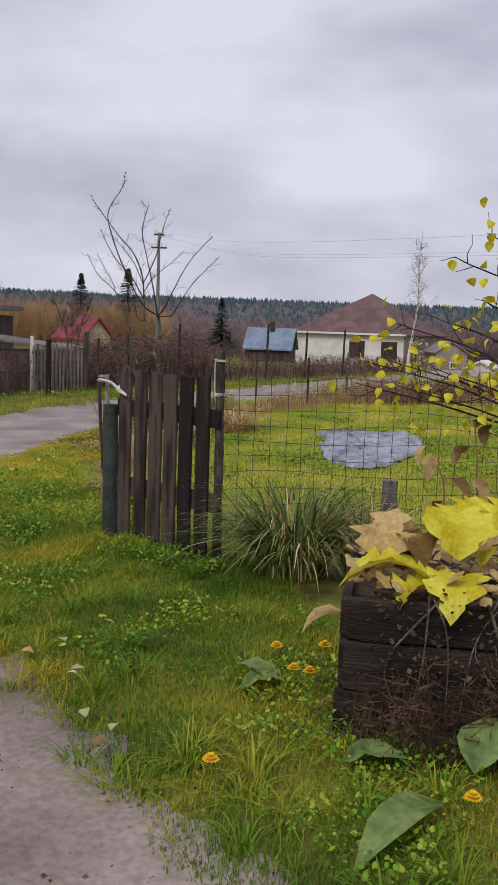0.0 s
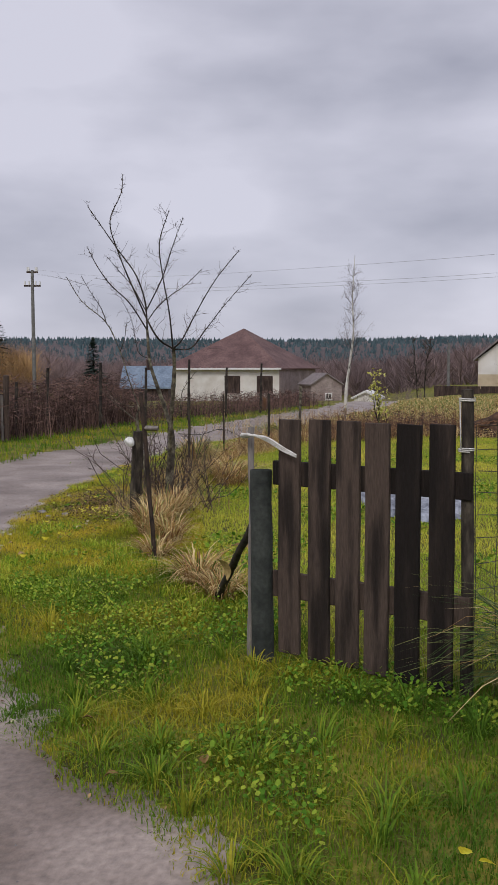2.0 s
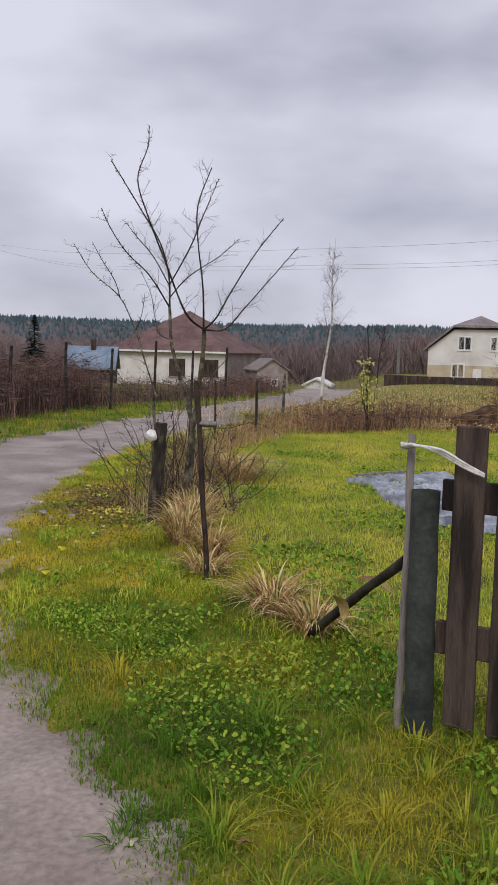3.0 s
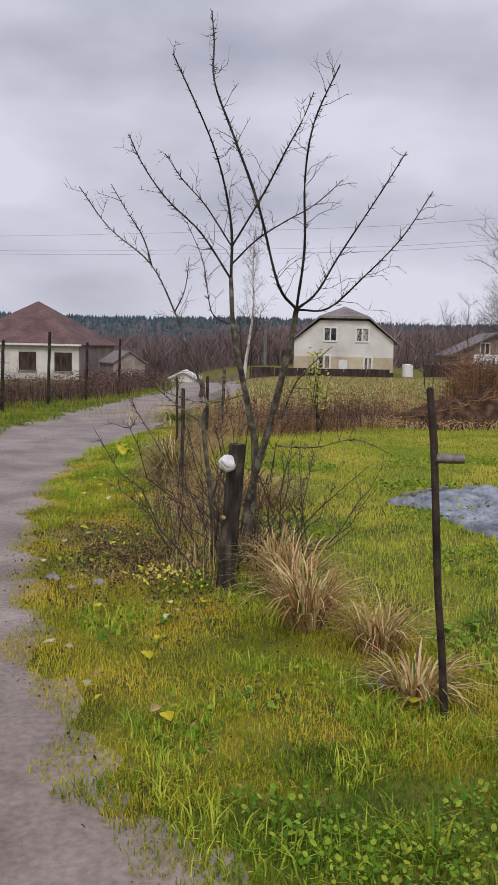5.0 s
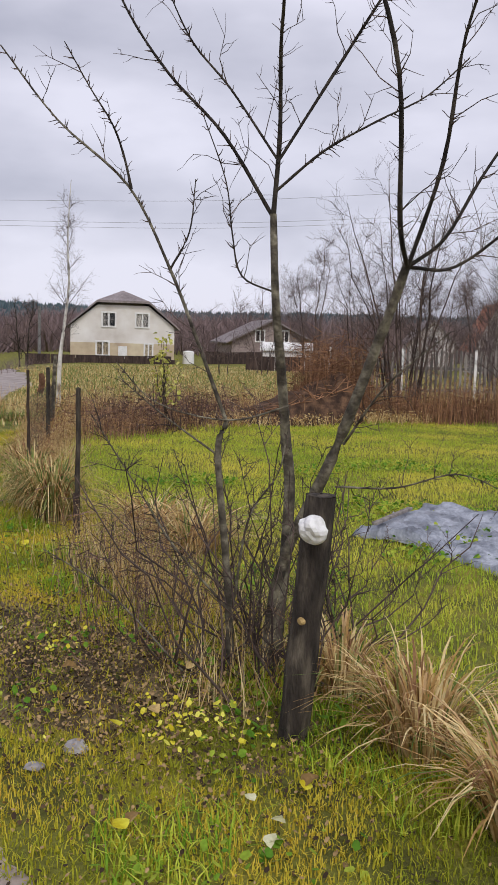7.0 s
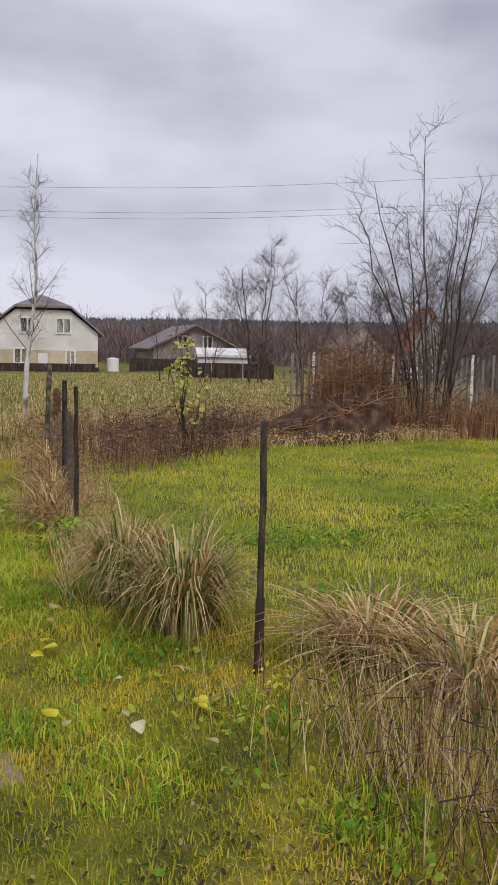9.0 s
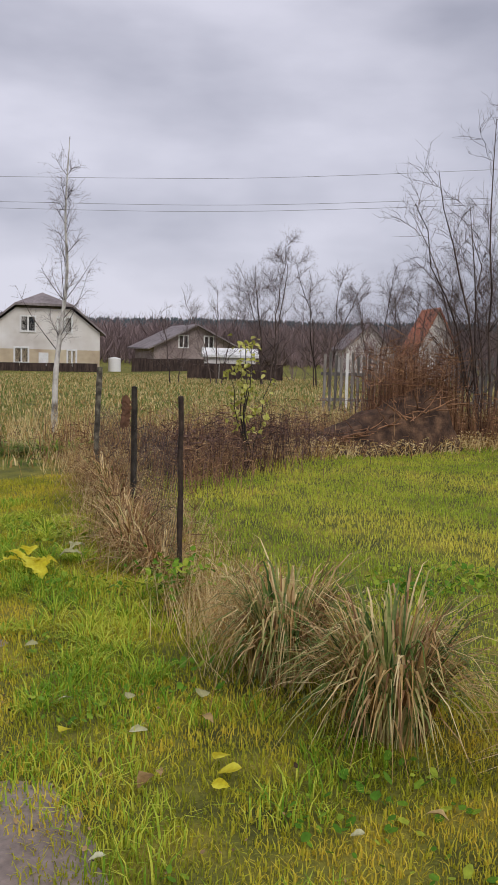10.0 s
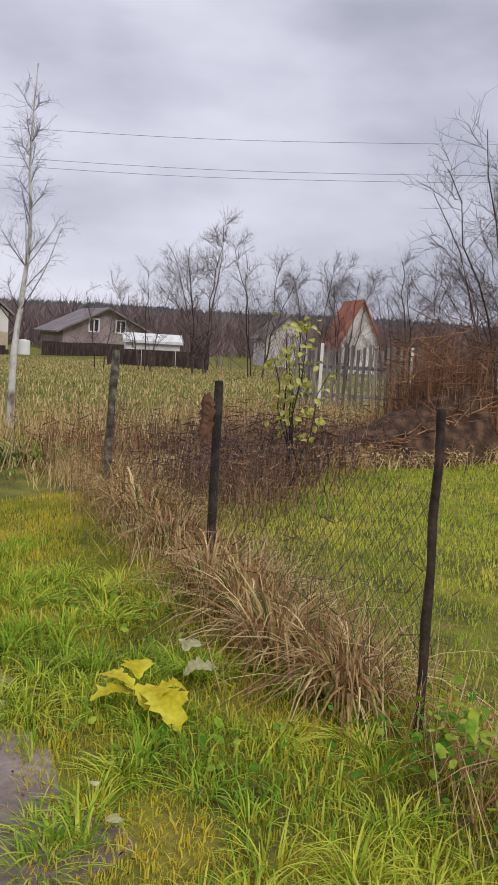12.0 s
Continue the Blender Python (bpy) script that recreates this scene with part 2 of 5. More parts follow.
class Tubes:
    """Collects tapered round limbs into one mesh."""

    def __init__(self):
        self.v, self.f, self.n = [], [], 0

    def limb(self, pts, r0, r1, sides=6, wob=0.0):
        pts = np.asarray(pts, float)
        k = len(pts)
        d = np.gradient(pts, axis=0)
        d /= np.linalg.norm(d, axis=1)[:, None] + 1e-9
        up = np.where(np.abs(d[:, 2:3]) > 0.9, np.array([[1.0, 0, 0]]), np.array([[0, 0, 1.0]]))
        a = np.cross(d, up)
        a /= np.linalg.norm(a, axis=1)[:, None] + 1e-9
        b = np.cross(d, a)
        r = np.linspace(r0, r1, k)
        if wob:
            r = r * (1 + wob * np.random.uniform(-1, 1, k))
        ang = np.arange(sides) * 2 * np.pi / sides
        ring = pts[:, None] + r[:, None, None] * (np.cos(ang)[None, :, None] * a[:, None] + np.sin(ang)[None, :, None] * b[:, None])
        self.v.append(ring.reshape(-1, 3))
        i, j = np.meshgrid(np.arange(k - 1), np.arange(sides), indexing="ij")
        q = np.stack([i * sides + j, i * sides + (j + 1) % sides, (i + 1) * sides + (j + 1) % sides, (i + 1) * sides + j], -1).reshape(-1, 4) + self.n
        self.f.append(q)
        self.n += k * sides

    def mesh(self, name, mat):
        return mesh_of(name, np.concatenate(self.v), np.concatenate(self.f), mat, True)


def bent(p, q, k=6, wob=0.05, sag=0.0):
    """A slightly crooked line from p to q."""
    p, q = np.asarray(p, float), np.asarray(q, float)
    s = np.linspace(0, 1, k)[:, None]
    line = p + (q - p) * s
    size = np.linalg.norm(q - p)
    line[1:-1] += np.random.uniform(-1, 1, (k - 2, 3)) * wob * size
    line[:, 2] -= sag * np.sin(s[:, 0] * np.pi)
    return line


def spline(pts, k=4):
    """A smooth line through the points."""
    pts = np.asarray(pts, float)
    p = np.vstack([2 * pts[0] - pts[1], pts, 2 * pts[-1] - pts[-2]])
    out = []
    for i in range(1, len(p) - 2):
        for t in np.arange(k) / k:
            out.append(0.5 * (2 * p[i] + (p[i + 1] - p[i - 1]) * t + (2 * p[i - 1] - 5 * p[i] + 4 * p[i + 1] - p[i + 2]) * t ** 2 + (3 * p[i] - p[i - 1] - 3 * p[i + 1] + p[i + 2]) * t ** 3))
    return np.array(out + [pts[-1]])


def twigs(tubes, line, r, length, count, sides=3, up=0.5, depth=1, start=0.15):
    """Side shoots along a limb, with shoots of their own."""
    for _ in range(count):
        s = random.uniform(start, 1.0)
        i = min(int(s * (len(line) - 1)), len(line) - 2)
        base = line[i] + (line[i + 1] - line[i]) * random.random()
        along = line[i + 1] - line[i]
        along = along / (np.linalg.norm(along) + 1e-9)
        d = np.random.normal(0, 1, 3)
        d -= along * d.dot(along)
        d = d / (np.linalg.norm(d) + 1e-9) + along * random.uniform(0.3, 1.0) + np.array([0, 0, up])
        d /= np.linalg.norm(d)
        size = length * random.uniform(0.35, 1.0) * (1.15 - 0.6 * s)
        shoot = bent(base, base + d * size, 4, 0.07)
        tubes.limb(shoot, r, r * 0.35, sides)
        if depth:
            twigs(tubes, shoot, r * 0.65, length * 0.45, 3, sides, up, depth - 1)


def blades(xy, z, height, width, lean=0.5, bend=0.6):
    """Grass blades as three triangles each: arrays of vertices and faces."""
    n = len(xy)
    a = np.random.uniform(0, 2 * np.pi, n)
    h = height * np.random.uniform(0.5, 1.3, n)
    w = width * np.random.uniform(0.6, 1.3, n)
    side = np.stack([np.cos(a), np.sin(a), np.zeros(n)], 1)
    go = np.stack([-np.sin(a), np.cos(a), np.zeros(n)], 1) * (lean * np.random.uniform(0, 1, n) * h)[:, None]
    base = np.concatenate([xy, z[:, None]], 1)
    mid = base + go * 0.45 + np.array([0, 0, 1]) * (h * 0.6)[:, None]
    tip = base + go * (1 + bend) + np.array([0, 0, 1]) * (h * np.random.uniform(0.75, 1.0, n))[:, None]
    v = np.stack([base - side * w[:, None] / 2, base + side * w[:, None] / 2, mid - side * w[:, None] * 0.4, mid + side * w[:, None] * 0.4, tip], 1)
    k = np.arange(n)[:, None] * 5
    f = np.stack([k + [[0, 1, 3]], k + [[0, 3, 2]], k + [[2, 3, 4]]], 1)
    return v.reshape(-1, 3), f.reshape(-1, 3)


def arcs(c, n, height, spread, width, out=1.0, droop=0.5):
    """Long arching blades of a tussock round c."""
    a = np.random.uniform(0, 2 * np.pi, n)
    r0 = np.sqrt(np.random.uniform(0, 1, n)) * spread * 0.35
    reach = spread * out * np.random.uniform(0.25, 1.25, n)
    h = height * np.random.uniform(0.55, 1.15, n)
    aim = a + np.random.normal(0, 0.35, n)
    s = np.linspace(0, 1, 6)
    base = np.stack([c[0] + r0 * np.cos(a), c[1] + r0 * np.sin(a)], 1)
    px = base[:, None, 0] + np.cos(aim)[:, None] * reach[:, None] * s ** 1.5
    py = base[:, None, 1] + np.sin(aim)[:, None] * reach[:, None] * s ** 1.5
    fall = droop * np.random.uniform(0.2, 1.3, n)
    pz = c[2] + h[:, None] * (1.55 * s - (0.55 + fall[:, None]) * s ** 2.4)
    pz = np.maximum(pz, c[2] + 0.01)
    p = np.stack([px, py, pz], -1)
    side = np.stack([-np.sin(aim), np.cos(aim), np.zeros(n)], 1)[:, None] * (width * np.random.uniform(0.6, 1.4, n)[:, None, None] * np.array([0.8, 1, 0.95, 0.8, 0.5, 0.08])[None, :, None]) / 2
    v = np.stack([p - side, p + side], 2).reshape(n, 12, 3)
    q = np.array([[2 * i, 2 * i + 1, 2 * i + 3, 2 * i + 2] for i in range(5)])
    f = (np.arange(n)[:, None, None] * 12 + q[None]).reshape(-1, 4)
    return v.reshape(-1, 3), f


def leaf_bm(length, width, curl=0.2, fold=0.25, lobes=0.0, seed=0):
    """A leaf lying along +x: a folded, curled blade with an uneven rim."""
    rnd = random.Random(seed)
    bm = bmesh.new()
    rows = []
    k = 7 if lobes < 0.3 else 15
    for i in range(k):
        s = i / (k - 1)
        w = width * (math.sin(math.pi * min(1, s ** 0.75)) ** 0.8 + 0.02) * (1 + lobes * rnd.uniform(-1, 1)) / 2
        x, z = length * s, curl * length * math.sin(s * math.pi) * 0.6 + rnd.uniform(-0.02, 0.02) * length
        rows.append([bm.verts.new((x + lobes * rnd.uniform(-0.1, 0.1) * length, w, z + fold * w)), bm.verts.new((x, 0, z)), bm.verts.new((x + lobes * rnd.uniform(-0.1, 0.1) * length, -w, z + fold * w * rnd.uniform(0.4, 1.4)))])
    for i in range(k - 1):
        for j in range(2):
            bm.faces.new((rows[i][j], rows[i][j + 1], rows[i + 1][j + 1], rows[i + 1][j]))
    return bm


# ---- ground ----
RIGHT = np.array([(8.5, -6), (5.2, -1.0), (3.9, 1.0), (2.75, 2.6), (1.92, 3.7), (1.3, 4.66), (0.63, 5.4), (0.1, 6.15), (-0.45, 7.2), (-0.9, 8.3), (-1.22, 9.3), (-1.38, 10.4), (-1.42, 11.4), (-1.36, 12.6), (-1.2, 14.2), (-1.0, 15.5), (-0.76, 16.8), (-0.4, 18.0), (-0.1, 18.9), (0.75, 20.9), (2.5, 25.3), (4.2, 29.5), (7.6, 38), (14, 60)])
RIGHT = spline(np.column_stack([RIGHT, np.zeros(len(RIGHT))]), 5)[:, :2]


def road_depth_exact(x, y):
    """How far inside the road's right edge a place lies (negative: on the right-hand verge)."""
    x, y = np.asarray(x, float), np.asarray(y, float)
    best = np.full(x.shape, 1e9)
    sign = np.ones(x.shape)
    for (ax, ay), (bx, by) in zip(RIGHT[:-1], RIGHT[1:]):
        ex, ey = bx - ax, by - ay
        t = np.clip(((x - ax) * ex + (y - ay) * ey) / (ex * ex + ey * ey), 0, 1)
        dx, dy = x - ax - t * ex, y - ay - t * ey
        d = np.hypot(dx, dy)
        near = d < best
        best = np.where(near, d, best)
        sign = np.where(near, np.where(ex * dy - ey * dx > 0, 1, -1), sign)
    return best * sign


ROAD_W = 2.15
DG = 0.1
DX, DY = np.arange(-14, 26, DG), np.arange(-7, 66, DG)
DEPTH = road_depth_exact(*np.meshgrid(DX, DY))


def road_depth(x, y):
    """The same, read off a fine grid."""
    u = np.clip((np.asarray(x, float) - DX[0]) / DG, 0, len(DX) - 1.001)
    v = np.clip((np.asarray(y, float) - DY[0]) / DG, 0, len(DY) - 1.001)
    i, j = u.astype(int), v.astype(int)
    fu, fv = u - i, v - j
    return (DEPTH[j, i] * (1 - fu) + DEPTH[j, i + 1] * fu) * (1 - fv) + (DEPTH[j + 1, i] * (1 - fu) + DEPTH[j + 1, i + 1] * fu) * fv



def waves(x, y):
    return 0.012 * np.sin(2.1 * x + 0.7 * y) + 0.012 * np.sin(1.3 * y - 1.9 * x + 1) + 0.006 * np.sin(5.3 * x + 4.1 * y)


def ground_z(x, y):
    x, y = np.asarray(x, float), np.asarray(y, float)
    d = road_depth(x, y)
    inside = np.clip(np.minimum(d, ROAD_W + 0.15 - d) / 0.35 + 0.3, 0, 1)
    far = np.clip((np.hypot(x, y) - 28) / 45, 0, 1)
    far = far * far * (3 - 2 * far)
    az = np.degrees(np.arctan2(x, np.maximum(np.hypot(x, y), 1e-6) * np.sign(y + 1e-9)))
    dip = np.clip((np.hypot(x, y) - 45) / 48, 0, 1) * np.clip((az + 10) / 4, 0, 1) * np.clip((17 - az) / 6, 0, 1) * (y > 0)
    return waves(x, y) * (1 - inside) - 0.045 * inside - 0.42 * far - 1.85 * dip * dip * (3 - 2 * dip) + 0.02


gx = np.concatenate([np.linspace(-900, -60, 12), np.linspace(-50, -8, 15), np.arange(-7, 11, 0.2), np.linspace(11.5, 60, 16), np.linspace(70, 900, 12)])
gy = np.concatenate([np.linspace(-900, -60, 10), np.linspace(-50, -2, 12), np.arange(-1, 32, 0.2), np.linspace(33, 90, 20), np.linspace(100, 900, 12)])
GX, GY = np.meshgrid(gx, gy)
GZ = ground_z(GX, GY)
GD = road_depth(GX, GY)
GZ = GZ - 0.08 * np.clip(np.minimum(GD - 0.25, ROAD_W - 0.25 - GD) / 0.2, 0, 1)
nx, ny = len(gx), len(gy)
ii, jj = np.meshgrid(np.arange(ny - 1), np.arange(nx - 1), indexing="ij")
gf = np.stack([ii * nx + jj, ii * nx + jj + 1, (ii + 1) * nx + jj + 1, (ii + 1) * nx + jj], -1).reshape(-1, 4)
ground = new("ground", mesh_of("ground", np.stack([GX, GY, GZ], -1), gf, M_SOIL, True))
tagged(ground, "damp green grass ground reaching to the hills", "ground", kind="structure")

# the dirt road: a strip with wheel ruts and ragged edges
COLS = 27
tang = np.gradient(RIGHT, axis=0)
tang /= np.linalg.norm(tang, axis=1)[:, None]
dense = np.linspace(0, len(RIGHT) - 1, 620)
rp = np.stack([np.interp(dense, np.arange(len(RIGHT)), RIGHT[:, i]) for i in range(2)], 1)
tn = np.stack([np.interp(dense, np.arange(len(RIGHT)), tang[:, i]) for i in range(2)], 1)
left = np.stack([-tn[:, 1], tn[:, 0]], 1)
c = np.linspace(-0.25, ROAD_W + 0.25, COLS)
P = rp[:, None] + left[:, None] * c[None, :, None]
rz = ground_z(P[..., 0], P[..., 1])
rough_n = np.array([[noise.noise(Vector((p[0] * 2.2, p[1] * 2.2, 0))) + 0.5 * noise.noise(Vector((p[0] * 7, p[1] * 7, 3))) for p in row] for row in P])
edge = np.clip(np.minimum(c - 0.04, ROAD_W + 0.06 - c) / 0.3, -1, 1)[None] + 0.3 * rough_n
rut = 0.02 * np.exp(-((c - 0.5) / 0.25) ** 2) + 0.02 * np.exp(-((c - 1.65) / 0.25) ** 2)
RZ = rz + np.clip(edge, -1, 0.5) * 0.034 + 0.008 + 0.012 * rough_n - rut[None]
ii, jj = np.meshgrid(np.arange(len(P) - 1), np.arange(COLS - 1), indexing="ij")
rf = np.stack([ii * COLS + jj + 1, ii * COLS + jj, (ii + 1) * COLS + jj, (ii + 1) * COLS + jj + 1], -1).reshape(-1, 4)
road = new("road", mesh_of("road", np.concatenate([P, RZ[..., None]], -1), rf, M_ROAD, True))
tagged(road, "wet grey-brown dirt road with wheel ruts", "road", kind="structure")


# ---- distance: wooded hills, bare woods, conifers ----
def hill(name, radius, a0, a1, height, seed, mat, label):
    ang = np.radians(np.linspace(a0, a1, 90))
    ring = []
    for s, k in ((-60, -0.2), (-20, 0.45), (0, 0.8), (30, 1.0), (120, 0.9), (250, 0.0)):
        h = height * k * (0.86 + 0.14 * np.array([noise.noise(Vector((a * 5, seed, 0))) for a in ang])) - 2
        ring.append(np.stack([(radius + s) * np.sin(ang), (radius + s) * np.cos(ang), h], 1))
    v = np.concatenate(ring)
    n = len(ang)
    i, j = np.meshgrid(np.arange(5), np.arange(n - 1), indexing="ij")
    f = np.stack([i * n + j + 1, i * n + j, (i + 1) * n + j, (i + 1) * n + j + 1], -1).reshape(-1, 4)
    ob = new(name, mesh_of(name, v, f, mat, True))
    return tagged(ob, label, "hill", kind="structure")


hill("backdrop_hill", 560, -40, 95, 23, 2.0, M_HAZEHILL, "dark wooded hill on the horizon under low cloud, haze in its colour")


def cones(n, radius, a0, a1, height, base_k, size, mat, name, label, seed):
    rnd = np.random.RandomState(seed)
    a = np.radians(rnd.uniform(a0, a1, n))
    r = radius + rnd.uniform(-45, 60, n)
    nz = np.array([noise.noise(Vector((x * 5, 2.0, 0))) for x in a])
    k = np.interp(r - radius, [-60, -20, 0, 30, 120], [-0.2, 0.45, 0.8, 1.0, 0.9])
    z = height * k * (0.86 + 0.14 * nz) - 3
    h = size * rnd.uniform(0.6, 1.2, n)
    w = h * 0.34
    b = np.stack([r * np.sin(a), r * np.cos(a), z], 1)
    vs = [b + np.stack([w * np.cos(q), w * np.sin(q), 0 * h], 1) for q in (0, 1.26, 2.51, 3.77, 5.03)]
    v = np.stack(vs + [b + np.stack([0 * h, 0 * h, h], 1)], 1)
    f = (np.arange(n)[:, None, None] * 6 + np.array([[i, (i + 1) % 5, 5] for i in range(5)])[None]).reshape(-1, 3)
    return tagged(new(name, mesh_of(name, v.reshape(-1, 3), f, mat)), label, "forest", kind="stuff")


cones(15000, 560, -38, 92, 23, 1, 3.6, M_HAZECONIFER, "far_forest", "dark conifer forest along the far hill, bluish haze in its colour", 4)


def bare_woods(name, n, box_, height, mat, seed, label, twig=20):
    """A belt of leafless trees: thin stems and rising twigs as narrow triangles."""
    rnd = np.random.RandomState(seed)
    r, a = rnd.uniform(box_[0], box_[1], n), np.radians(rnd.uniform(box_[2], box_[3], n))
    root = np.stack([r * np.sin(a), r * np.cos(a), 0 * r], 1)
    root[:, 2] = ground_z(root[:, 0], root[:, 1]) - 0.2
    h = (height * rnd.uniform(0.6, 1.08, n))[:, None]
    first = (np.arange(twig) == 0)[None, :]
    p = np.repeat(root[:, None], twig, 1)
    p[..., 2] += h * np.where(first, 0, rnd.uniform(0.05, 0.8, (n, twig))) * 0.8
    d = np.stack([rnd.normal(0, 0.28, (n, twig)), rnd.normal(0, 0.28, (n, twig)), rnd.uniform(0.35, 0.6, (n, twig))], -1) * (h * np.where(first, 1.6, 0.75))[..., None]
    w = (h * np.where(first, 0.008, 0.0042) * (r[:, None] / 90))[..., None] * np.array([1, -1, 0])
    V = np.stack([p - w, p + w, p + d], 2).reshape(-1, 3)
    F = np.arange(len(V)).reshape(-1, 3)
    return tagged(new(name, mesh_of(name, V, F, mat)), label, "woods", kind="stuff")


bare_woods("bare_woods", 5600, (98, 175, 20, 80), 5.6, M_HAZEWOODS, 5, "belt of bare brown-grey trees behind the houses")
bare_woods("low_woods", 3400, (112, 175, -8, 22), 5.6, M_HAZEWOODS, 15, "low belt of bare brown-grey trees below the hill")
bare_woods("left_woods", 2600, (92, 170, -36, -7), 5.4, M_HAZEWOODS, 16, "belt of bare brown trees beside the road")
bare_woods("gold_thicket", 1100, (72, 92, -26, -9), 4.3, M_GOLDBUSH, 6, "russet and golden thicket beside the road", 22)
bare_woods("roadside_thicket", 260, (44, 60, -12, 14), 1.0, M_HAZEWOODS, 7, "low dark bare scrub in front of the houses", 18)
bare_woods("garden_thicket", 170, (38, 60, 30, 62), 3.4, M_HAZEWOODS, 8, "grey-brown bare garden trees and scrub", 20)


def spruce(at, h):
    t = thing("spruce_tree", at, "dark green spruce with a pointed crown", "tree", "spruces")
    tb = Tubes()
    tb.limb([(0, 0, 0), (0, 0, h * 0.9)], h * 0.025, h * 0.006, 6)
    part("trunk", tb.mesh("trunk", M_BARK), None, t)
    V, F, k = [], [], 0
    for i in range(520):
        s = random.uniform(0.08, 1.0)
        a = random.uniform(0, 6.28)
        r = h * 0.42 * (1 - s) * random.uniform(0.6, 1.1) + 0.01 * h
        p = np.array([0, 0, h * s])
        q = p + np.array([r * math.cos(a), r * math.sin(a), -0.35 * r + 0.03 * h])
        w = 0.035 * h
        sd = np.array([-math.sin(a), math.cos(a), 0]) * w
        V += [p, q - sd, q + sd, q * 1.0 + (q - p) * 0.25 + [0, 0, 0.01 * h]]
        F += [(k, k + 1, k + 2), (k + 1, k + 3, k + 2)]
        k += 4
    part("crown", mesh_of("crown", V, F, M_SPRUCE), None, t)
    return t


spruce((-15.3, 78, -0.4), 6.3)
spruce((-19.9, 80, -0.4), 5.9)
spruce((-9.0, 92, -0.4), 4.6)


# ---- far houses ----
def window(parent, m, w, h, mullion=True, name="window"):
    """A window set into a wall: m puts its lower middle on the wall face, looking along -y."""
    wd = part(name, boxed(-w / 2, w / 2, 0.02, 0.1, 0, h), M_GLASS, parent)
    wd.matrix_local = m
    bm = bmesh.new()
    t = 0.11
    for x0, x1, z0, z1 in ((-w / 2 - t, -w / 2, -t, h + t), (w / 2, w / 2 + t, -t, h + t), (-w / 2, w / 2, -t, 0), (-w / 2, w / 2, h, h + t)):
        box(bm, x0, x1, -0.05, 0.1, z0, z1)
    if mullion:
        box(bm, -0.05, 0.05, -0.03, 0.1, 0, h)
    part("frame", bm, M_FRAME, wd)
    return wd


def face_to(at, toward):
    """Degrees that turn a front (-y) at a place towards another."""
    return math.degrees(math.atan2(toward[0] - at[0], -(toward[1] - at[1])))


def two_storey_house():
    at = (26.1, 71.0, -0.42)
    h = thing("house", at, "white and tan two-storey house under a grey half-hipped roof", "house", rz=-24)
    W, D, E, R = 3.5, 4.5, 2.65, 4.9
    part("wall", boxed(-W, W, -D, D, 0, 1.35), M_TAN, h, "tan plastered lower storey")
    bm = solid([(-W, -D, 1.35), (W, -D, 1.35), (W, -D, 2.5), (1.7, -D, 3.9), (-1.7, -D, 3.9), (-W, -D, 2.5)] + [(x, D, z) for x, z in ((-W, 1.35), (W, 1.35), (W, 2.5), (1.7, 3.9), (-1.7, 3.9), (-W, 2.5))],
               [(0, 1, 2, 3, 4, 5), (11, 10, 9, 8, 7, 6), (0, 6, 7, 1), (1, 7, 8, 2), (2, 8, 9, 3), (3, 9, 10, 4), (4, 10, 11, 5), (5, 11, 6, 0)])
    part("upper_wall", bm, M_WALL, h, "white plastered upper storey")
    o = 0.35
    f, b = -D - o, D + o
    bm = solid([(-W - o, f, 2.3), (-1.75, f, 4.05), (1.75, f, 4.05), (W + o, f, 2.3), (-W - o, b, 2.3), (-1.75, b, 4.05), (1.75, b, 4.05), (W + o, b, 2.3), (0, -2.3, 5.0), (0, 2.3, 5.0),
                (-W - o, f, 2.42), (-1.75, f, 4.2), (1.75, f, 4.2), (W + o, f, 2.42), (-W - o, b, 2.42), (-1.75, b, 4.2), (1.75, b, 4.2), (W + o, b, 2.42)],
               [(0, 4, 5, 1), (3, 2, 6, 7), (10, 11, 15, 14), (12, 13, 17, 16), (11, 12, 8), (15, 9, 16), (11, 8, 9, 15), (12, 16, 9, 8), (0, 1, 11, 10), (1, 2, 12, 11), (2, 3, 13, 12), (0, 10, 14, 4), (3, 7, 17, 13), (4, 14, 15, 5), (6, 16, 17, 7), (5, 15, 16, 6)])
    part("roof", bm, M_ROOFGREY, h, "grey-brown sheet roof")
    for x, z, w, hh in ((-0.95, 2.5, 0.8, 0.85), (1.3, 2.5, 0.8, 0.85), (-1.35, 0.55, 0.75, 0.85), (1.75, 0.45, 0.45, 0.85)):
        window(h, pose(x, -D - 0.02, z), w, hh)
    d = part("door", boxed(-0.3, 0.3, -D - 0.06, -D + 0.02, 0.25, 1.15), M_FRAME, h, "white door")
    part("foundation", boxed(-W - 0.06, W + 0.06, -D - 0.09, D + 0.06, -0.4, 0.3), M_DARKWOOD, h, "dark base")
    return h


two_storey_house()


def board_fence(x0, y0, x1, y1, h, z, label, mat=M_DARKWOOD):
    n = int(math.hypot(x1 - x0, y1 - y0) / 1.6)
    t = thing("fence", (x0, y0, z), label, "fence", rz=math.degrees(math.atan2(y1 - y0, x1 - x0)))
    for i in range(n):
        part("panel", boxed(i * 1.6, i * 1.6 + 1.57, -0.02, 0.02, -0.3, h * random.uniform(0.97, 1.03)), mat, t)
    return t


board_fence(17.5, 67.0, 27.5, 64.2, 0.55, -0.42, "low dark brown board fence below the white house")
board_fence(30.2, 66.0, 44.5, 71.0, 0.9, -0.42, "dark brown board fence before a grey house")


